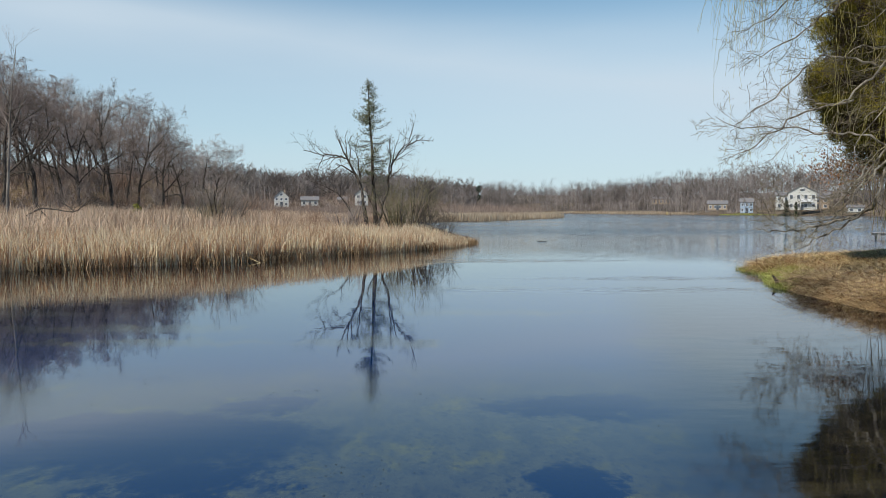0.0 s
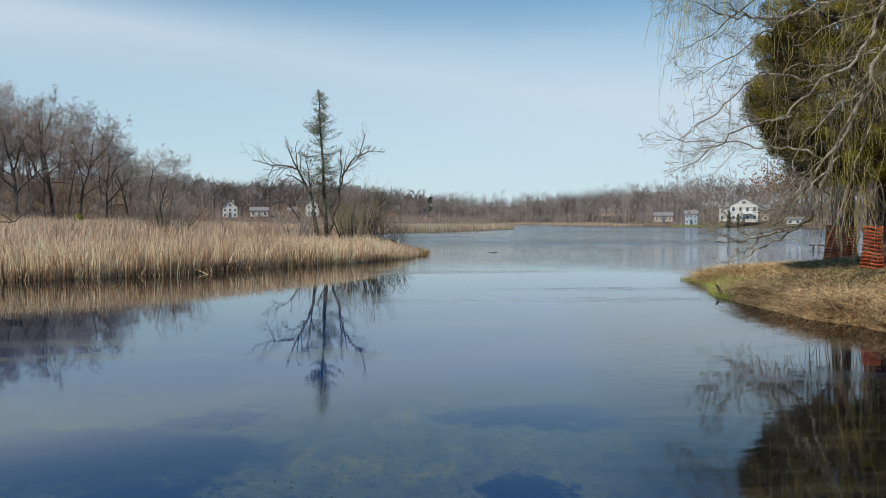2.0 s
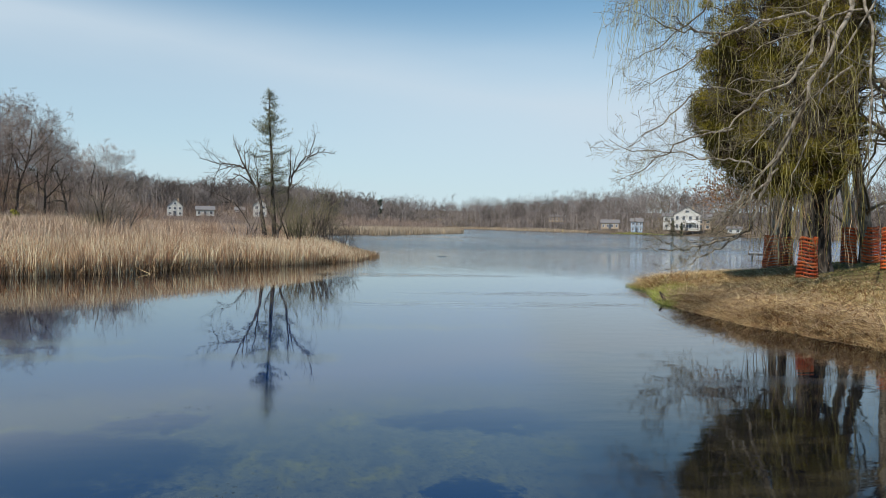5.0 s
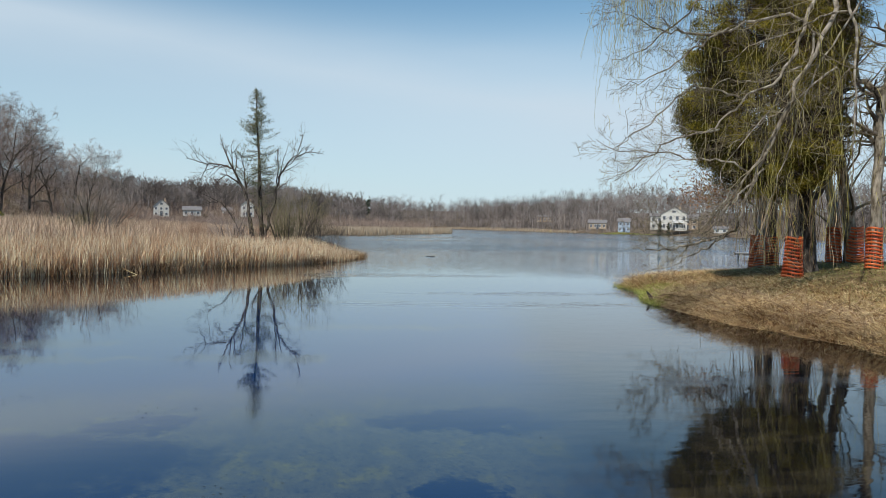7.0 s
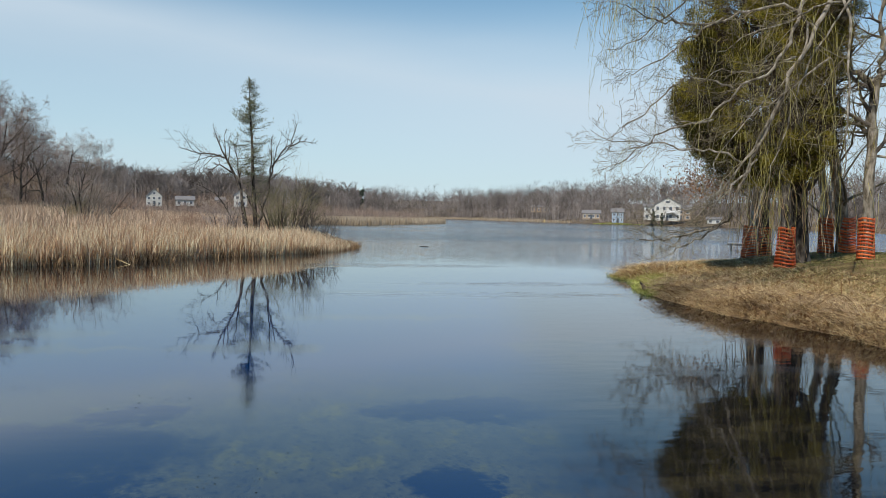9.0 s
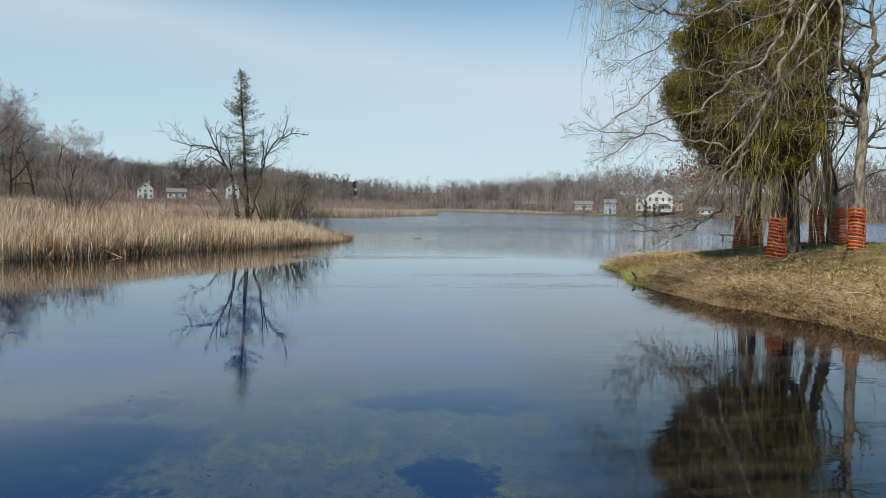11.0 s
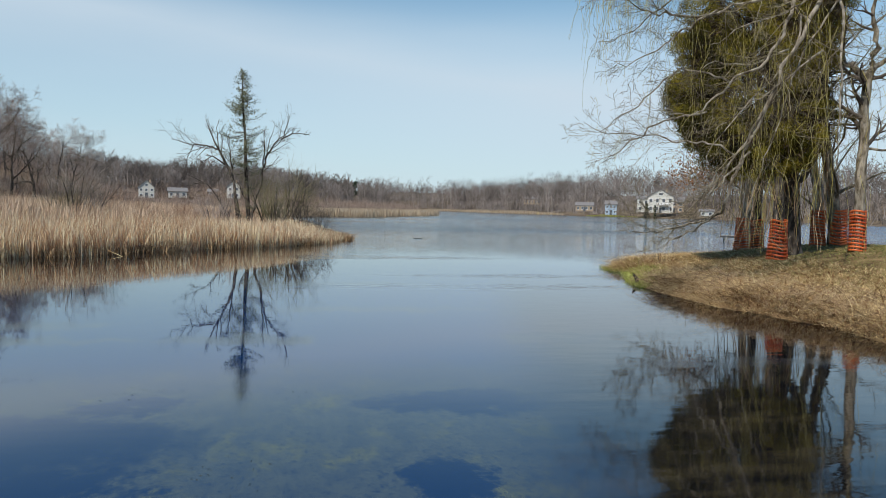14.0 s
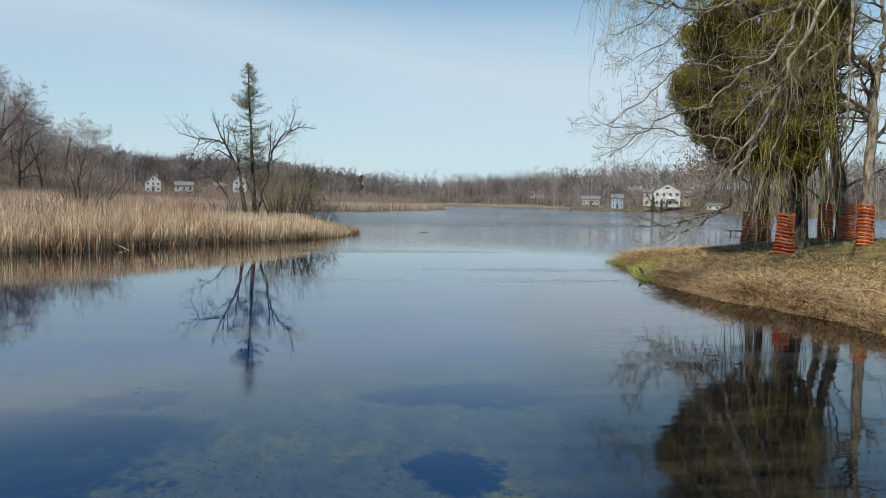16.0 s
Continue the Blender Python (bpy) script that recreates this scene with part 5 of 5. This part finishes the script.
limb_tree("bare_tree", (*SPOTS["f"], BZ["f"]), [
    ([(0, 0, -0.2), (0, 0, 1.4), (0.06, 0, 3.0), (-0.02, 0, 4.1), (0.12, 0, 5.0)], 0.15, 0.12),
    ([(0.1, 0, 4.9), (-0.45, 0.3, 5.2), (-0.5, 0.35, 6.0), (-0.9, 0.5, 7.4)], 0.11, 0.03),
    ([(0.1, 0, 4.9), (0.2, -0.1, 5.6), (0.0, -0.2, 6.6), (0.5, -0.4, 8.5)], 0.11, 0.03),
    ([(0.1, 0, 5.0), (0.6, -0.3, 5.4), (1.5, -0.8, 5.9), (2.4, -1.4, 6.9)], 0.08, 0.02),
    ([(0.05, 0, 3.6), (-0.8, 0.4, 3.5), (-1.5, 0.7, 3.9)], 0.04, 0.01),
    ([(0.06, 0, 2.9), (0.8, -0.4, 2.8), (1.8, -1.0, 3.0)], 0.04, 0.01)], BANK_SPEC, M_BARK_WILLOW, M_TWIG_DARK, "crooked leafless tree with a guarded trunk", seed=84)

# withered leaves still on its low limb
rng_o = np.random.default_rng(85)
n = 1500
P = np.array([-1.3, 0.1, 2.75]) + rng_o.normal(size=(n, 3)) * np.array([0.75, 0.5, 0.36])
a = rng_o.normal(size=(n, 3))
b = rng_o.normal(size=(n, 3))
a /= np.linalg.norm(a, axis=1)[:, None]
b -= a * (a * b).sum(1)[:, None]
b /= np.linalg.norm(b, axis=1)[:, None]
V = np.stack([P - a * 0.045, P - b * 0.022, P + a * 0.045, P + b * 0.022 + np.cross(a, b) * 0.02], 1).reshape(-1, 3)
q = np.arange(n)[:, None] * 4
tagged(part("foliage", tri_mesh("foliage", V, np.concatenate([q + [0, 1, 2], q + [0, 2, 3]]), M_BROWN_LEAF), tree_a, "withered brown leaves"), kind="stuff")

# an old trunk between the guarded ones, wrapped in hanging dead vines
old, g_old = limb_tree("old_trunk", (14.55, 21.35, gz(14.55, 21.35)), [
    ([(0, 0, -0.2), (0.05, 0, 1.2), (-0.05, 0, 3.0), (-0.2, 0.1, 5.5)], 0.25, 0.14),
    ([(-0.05, 0, 2.6), (-0.8, -0.2, 3.3), (-1.6, -0.3, 4.2)], 0.09, 0.03),
    ([(0.0, 0, 2.2), (0.7, 0.1, 3.0), (1.2, 0.2, 4.2)], 0.10, 0.03)], BANK_SPEC, M_BARK_DARK, M_TWIG_DARK, "thick dark trunk under the cedar hung with dead vines", seed=87)
rng_v = np.random.default_rng(88)
tv = Tubes()
for q in range(150):
    x0, y0 = rng_v.uniform(-2.3, 0.6), rng_v.uniform(-2.0, 0.6)
    z1 = rng_v.uniform(1.8, 4.2)
    L = min(rng_v.uniform(0.8, 2.6), z1 - 0.15)
    sv = np.linspace(0, 1, 7)
    dv = rng_v.normal(size=2) * 0.16
    tv.add(np.stack([x0 + dv[0] * sv * L + np.cumsum(rng_v.normal(size=7) * 0.035), y0 + dv[1] * sv * L, z1 - sv * L], 1), np.linspace(0.012, 0.006, 7) * rng_v.uniform(0.6, 1.5), 4)
tagged(part("hanging_vine", tv.mesh("hanging_vine", M_BRAMBLE), old, "dead brown vines"), kind="stuff")

# weeping willow: trunk behind the cedar, limbs that arch over and hang towards the water
ex, ey = SPOTS["e"]
ez = BZ["e"]


def rel(*pts):
    return [(x - ex, y - ey, z - ez) for x, y, z in pts]


WIL = [(22, 0.27, 52, 0.16, 0.02, 8, 5, 0.15),
       (7, 0.52, 46, 0.20, 0.03, 4, 6, 0.12),
       (6, 0.62, 42, 0.24, -0.02, 3, 4, 0.1)]
willow, gw = limb_tree("willow_tree", (ex, ey, ez), [
    (rel((16.5, 21.7, 0.3), (16.5, 21.7, 2.1), (16.0, 21.4, 3.3), (15.2, 20.9, 5.2), (14.6, 19.8, 7.6), (13.9, 18.4, 9.3), (12.6, 17.2, 9.0)), 0.21, 0.08),
    (rel((12.6, 17.2, 9.0), (12.07, 16.57, 7.9), (11.31, 15.89, 6.8), (10.71, 15.69, 5.94), (10.23, 15.65, 4.89), (9.71, 15.75, 3.73), (9.11, 16.1, 2.7), (8.47, 16.45, 1.9)), 0.07, 0.010),
    (rel((12.3, 16.9, 8.8), (11.17, 16.35, 7.5), (10.5, 15.84, 6.47), (10.01, 15.68, 5.52), (9.41, 15.81, 5.11), (8.85, 16.02, 4.51), (8.38, 16.16, 4.22), (7.92, 16.39, 4.45)), 0.052, 0.008),
    (rel((10.23, 15.65, 4.89), (9.90, 15.72, 4.10), (9.66, 15.87, 3.43), (9.48, 15.95, 2.97), (9.32, 16.02, 2.31), (9.14, 16.10, 2.01), (8.84, 16.24, 1.80), (8.38, 16.46, 1.72), (7.99, 16.62, 1.59), (7.60, 16.78, 1.53), (7.14, 16.96, 1.56)), 0.05, 0.01),
    (rel((9.13, 16.09, 2.01), (8.72, 16.17, 1.64), (8.29, 16.26, 1.44), (7.87, 16.33, 1.20), (7.27, 16.47, 1.05)), 0.028, 0.007),
    (rel((8.39, 16.49, 1.72), (8.04, 16.50, 1.45), (7.67, 16.51, 1.13)), 0.018, 0.006),
    (rel((7.86, 16.64, 1.58), (7.58, 16.66, 1.66), (7.33, 16.66, 1.92), (7.18, 16.61, 2.28), (7.13, 16.53, 2.71)), 0.014, 0.004),
    (rel((8.37, 16.39, 1.73), (8.17, 16.40, 1.70), (7.82, 16.48, 1.78), (7.55, 16.52, 1.98), (7.39, 16.50, 2.32), (7.28, 16.46, 2.77)), 0.016, 0.004),
    (rel((8.88, 15.66, 2.94), (8.78, 15.83, 2.60), (8.69, 15.99, 2.17), (8.52, 16.19, 1.90), (8.39, 16.37, 1.79)), 0.022, 0.01),
    (rel((9.61, 15.57, 3.44), (9.16, 15.64, 2.85), (8.77, 15.66, 2.55), (8.42, 15.66, 2.33), (8.05, 15.65, 2.20)), 0.028, 0.006),
    (rel((11.26, 16.04, 6.60), (10.43, 16.09, 7.18), (9.44, 16.21, 6.85), (8.55, 16.23, 6.53), (7.91, 16.08, 6.54), (7.12, 15.99, 6.80)), 0.045, 0.008),
    (rel((8.95, 16.08, 6.67), (8.15, 16.22, 6.18), (7.60, 16.21, 5.76), (6.97, 16.22, 5.43), (6.39, 16.18, 5.21)), 0.026, 0.005),
    (rel((9.39, 16.17, 5.09), (8.75, 16.28, 5.28), (8.16, 16.35, 5.44), (7.61, 16.37, 4.88), (7.07, 16.37, 4.40), (6.50, 16.37, 3.92), (6.23, 16.25, 3.68)), 0.026, 0.005),
    (rel((8.92, 16.32, 4.39), (7.95, 16.54, 4.15), (7.32, 16.56, 3.75), (6.75, 16.53, 3.33), (6.17, 16.48, 3.13)), 0.026, 0.005),
    (rel((8.48, 16.10, 6.50), (7.74, 16.25, 6.53), (7.19, 16.28, 6.66), (6.78, 16.24, 6.86), (6.23, 16.25, 6.94)), 0.026, 0.005),
    (rel((9.51, 15.99, 3.37), (8.79, 16.21, 3.68), (8.14, 16.37, 3.68), (7.53, 16.48, 3.89), (6.63, 16.69, 3.81), (6.08, 16.73, 4.10)), 0.026, 0.005),
    (rel((8.50, 16.09, 8.06), (7.76, 16.24, 7.67), (7.00, 16.36, 7.41), (6.35, 16.41, 7.12), (6.03, 16.32, 6.70)), 0.026, 0.005),
    (rel((8.93, 15.86, 7.76), (8.13, 16.12, 7.15), (7.46, 16.27, 6.51), (6.90, 16.35, 6.05), (6.41, 16.39, 5.84)), 0.026, 0.005),
    (rel((12.18, 15.86, 7.59), (11.46, 16.00, 6.41), (10.92, 15.99, 5.20), (10.48, 15.90, 4.00), (10.03, 15.81, 3.07), (9.63, 15.68, 1.90)), 0.026, 0.006),
    (rel((11.29, 15.53, 5.78), (10.75, 15.55, 5.37), (10.02, 15.67, 4.72), (9.37, 15.72, 4.39), (8.82, 15.69, 3.92)), 0.026, 0.006),
    (rel((10.83, 16.10, 5.90), (9.91, 16.21, 5.46), (9.07, 16.24, 5.55), (8.24, 16.23, 5.12)), 0.026, 0.006),
    (rel((11.68, 15.74, 7.13), (11.01, 15.79, 6.98), (10.33, 15.82, 6.56), (9.55, 15.90, 6.34), (8.76, 15.95, 5.87)), 0.026, 0.006),
    (rel((11.00, 15.98, 6.64), (10.69, 15.77, 5.54), (9.77, 15.94, 4.69), (9.00, 15.99, 3.57), (8.68, 15.77, 3.03)), 0.026, 0.006),
    (rel((12.4, 17.0, 9.0), (10.4, 16.4, 9.3), (8.4, 16.2, 8.9), (6.6, 16.3, 8.2)), 0.05, 0.008),
    (rel((12.2, 16.6, 8.2), (11.8, 15.6, 6.4), (11.3, 14.9, 4.6), (10.9, 14.4, 3.0)), 0.04, 0.008),
    (rel((12.6, 17.2, 9.0), (13.0, 16.2, 8.6), (12.8, 15.2, 7.0), (12.4, 14.8, 5.0)), 0.06, 0.010),
], WIL, M_BARK_WILLOW, M_TWIG_WILLOW, "weeping willow with drooping leafless limbs over the water", seed=91, thin=0.46, wob=0.018)

# hanging yellow shoots
rngw = np.random.default_rng(92)
tips = np.array(gw.tips)
t = Tubes()
pick = rngw.permutation(len(tips))[:470]
for i in pick:
    p = tips[i]
    wz = p[2] + ez
    if wz < 2.2:
        continue
    L = min(rngw.uniform(0.4, 1.9), wz - (2.6 if p[0] + ex < 9.3 else 1.3))
    if p[0] + ex < 9.3:
        if wz < 5.6 and rngw.uniform() < 0.6:
            continue
        L *= 0.5 if wz < 5.6 else 0.75
    if L < 0.2:
        continue
    n = 7
    d = rngw.normal(size=2) * 0.16
    s = np.linspace(0, 1, n)
    line = np.stack([p[0] + d[0] * np.sqrt(s) * L + np.cumsum(rngw.normal(size=n) * 0.035), p[1] + d[1] * np.sqrt(s) * L, p[2] - s * L + 0.12 * L * np.sin(s * 3.14) * 0.5], 1)
    t.add(line, np.linspace(0.0042, 0.0025, n), 3)
# long shoots in front of the cedar
for i in range(105):
    c = rngw.integers(0, 5)
    px_, py_ = ((10.8, 16.8), (11.2, 15.3), (10.2, 16.2), (9.3, 16.6), (10.0, 15.7))[c]
    x0, y0 = px_ + rngw.normal() * 0.55, py_ + rngw.normal() * 0.5
    z1 = rngw.uniform(3.0, 7.4)
    if c == 4:
        x0, y0, z1 = px_ + rngw.normal() * 0.2, py_ + rngw.normal() * 0.2, rngw.uniform(2.4, 4.2)
    L = min(rngw.uniform(0.8, 2.8), z1 - rngw.uniform(1.0, 2.2))
    if L < 0.4:
        continue
    s = np.linspace(0, 1, 8)
    d = rngw.normal(size=2) * 0.13
    line = np.stack([x0 - ex + d[0] * np.sqrt(s) * L + np.cumsum(rngw.normal(size=8) * 0.03), y0 - ey + d[1] * s * L, z1 - ez - s * L + 0.06 * L * np.sin(s * 3.14)], 1)
    t.add(line, np.linspace(0.0045, 0.0025, 8), 3)
# a curtain of fine shoots under the highest limb
for i in range(430):
    x0, y0 = rngw.uniform(6.3, 9.4), 16.2 + rngw.normal() * 0.5
    z1 = 8.2 + 0.25 * (x0 - 6.6) + rngw.normal() * 0.35
    L = rngw.uniform(0.7, 2.7) * (0.6 + 0.4 * math.sin((x0 - 6.0) * 2.1) ** 2)
    s = np.linspace(0, 1, 7)
    d = rngw.normal(size=2) * 0.15 - np.array([0.08, 0])
    line = np.stack([x0 - ex + d[0] * np.sqrt(s) * L + np.cumsum(rngw.normal(size=7) * 0.025), y0 - ey + d[1] * s * L, z1 - ez - s * L + 0.08 * L * np.sin(s * 3.14)], 1)
    t.add(line, np.linspace(0.0042, 0.0022, 7), 3)
tagged(part("hanging_shoot", t.mesh("hanging_shoot", M_STRAND), willow, "hanging yellow-green shoots"), kind="stuff")


# ---------------------------------------------------------------- small things
def stump():
    g2 = Tubes()
    g2.add([(0, 0, -0.2), (0.02, 0, 0.1), (-0.10, 0.05, 0.28)], [0.09, 0.07, 0.02], 6)
    g2.add([(0.05, 0, -0.1), (0.15, 0, 0.08), (0.3, 0.05, 0.10)], [0.07, 0.05, 0.02], 6)
    ob = new("stump", g2.mesh("stump", M_DEAD))
    ob.matrix_basis = pose(8.95, 19.9, 0.0)
    tagged(ob, "black rotten stump at the water's edge", "stump")


stump()


def dock(x, y, length, rz):
    root = thing("dock", (x, y, 0), "small grey wooden dock on posts over the lake", "dock", rz=rz)
    nb = int(length / 0.25)
    me = None
    for i in range(nb):
        if me is None:
            ob = part("plank", box_bm(0.23, 1.2, 0.05), root, mat=M_DOCK)
            me = ob.data
        else:
            ob = part("plank", me, root)
        moved(ob, (i + 0.5) * 0.25, 0, 0.42)
    for sx in np.linspace(0.3, length - 0.3, 3):
        for sy in (-0.5, 0.5):
            moved(part("post", box_bm(0.1, 0.1, 1.3), root, mat=M_DOCK), sx, sy, -0.85)
    for sy in (-0.45, 0.45):
        moved(part("beam", box_bm(length, 0.08, 0.14), root, mat=M_DOCK), length / 2, sy, 0.27)


dock(30.0, 52.0, 3.0, -20)

buoy = thing("marker_post", (120.8, 402, 0.0), "yellow marker post on the far shore", "post")
t = Tubes()
t.add([(0, 0, -0.5), (0, 0, 0.8), (0, 0, 1.5)], [0.4, 0.4, 0.4], 8)
part("body", t.mesh("body", M_YELLOW), buoy)


def weed_scraps():
    """Scraps of leaves and pondweed afloat."""
    rng = np.random.default_rng(95)
    n = 1200
    X = rng.uniform(-9, 12, n)
    Y = 4 + 16 * rng.uniform(0, 1, n) ** 0.8
    cl = np.sin(X * 1.3 + 2 * np.sin(Y * 0.8)) + np.sin(Y * 1.9 + 1.5 * np.sin(X * 0.6))
    k = (cl > 0.7) & (lake_distance(X, Y) < -0.2)
    X, Y = list(X[k]), list(Y[k])
    for cx_, cy_, rx_, ry_, q in ((-4.28, 9.02, 0.45, 0.16, 60), (-0.69, 5.58, 0.3, 0.22, 55), (-0.52, 8.09, 0.35, 0.12, 40), (-3.37, 8.8, 0.3, 0.08, 60), (-1.72, 8.15, 0.25, 0.12, 50), (7.9, 17.6, 0.8, 0.5, 200), (8.2, 15.2, 0.5, 0.6, 160), (6.6, 13.2, 0.9, 0.5, 120)):
        X += list(cx_ + rng.normal(size=q) * rx_ * 0.9)
        Y += list(cy_ + rng.normal(size=q) * ry_ * 1.3)
    X, Y = np.array(X), np.array(Y)
    n = len(X)
    m = 6
    a = np.arange(m) / m * 2 * math.pi
    r = (0.0015 + 0.007 * rng.uniform(0, 1, n) ** 2.5)[:, None] * rng.uniform(0.3, 1.3, (n, m))
    el = rng.uniform(1, 2.4, n)[:, None]
    V = np.stack([X[:, None] + r * np.cos(a) * el, Y[:, None] + r * np.sin(a), np.full((n, m), 0.004) + rng.uniform(0, 0.002, (n, m))], -1).reshape(-1, 3)
    b = np.arange(n)[:, None] * m
    Fc = np.concatenate([b + [0, i, i + 1] for i in range(1, m - 1)])
    tagged(new("floating_weed", tri_mesh("floating_weed", V, Fc, M_WEED)), "dark scraps of weed afloat on the water", "weed", kind="stuff")


weed_scraps()


def sticks():
    t1 = Tubes()
    t1.add([(-0.9, 0.1, -0.05), (0, 0, 0.05), (0.8, -0.05, 0.04), (1.3, 0, -0.06)], [0.05, 0.09, 0.07, 0.03], 6)
    ob = new("drift_log", t1.mesh("drift_log", M_DEAD))
    ob.matrix_basis = pose(6.4, 49.2, -0.03) @ Matrix.Diagonal((0.5, 0.5, 0.5, 1))
    tagged(ob, "dark log drifting low in the water", "log")
    t2 = Tubes()
    t2.add([(-1.2, 1.3, 0.38), (-0.5, 0.55, 0.2), (0.0, 0.0, 0.06), (0.55, -0.6, -0.08)], [0.009, 0.011, 0.012, 0.009], 6)
    ob = new("fallen_stalk", t2.mesh("fallen_stalk", M_STRAW))
    ob.matrix_basis = pose(-7.6, 29.5, 0.06)
    tagged(ob, "pale broken branch leaning from the reeds into the water", "branch")


sticks()
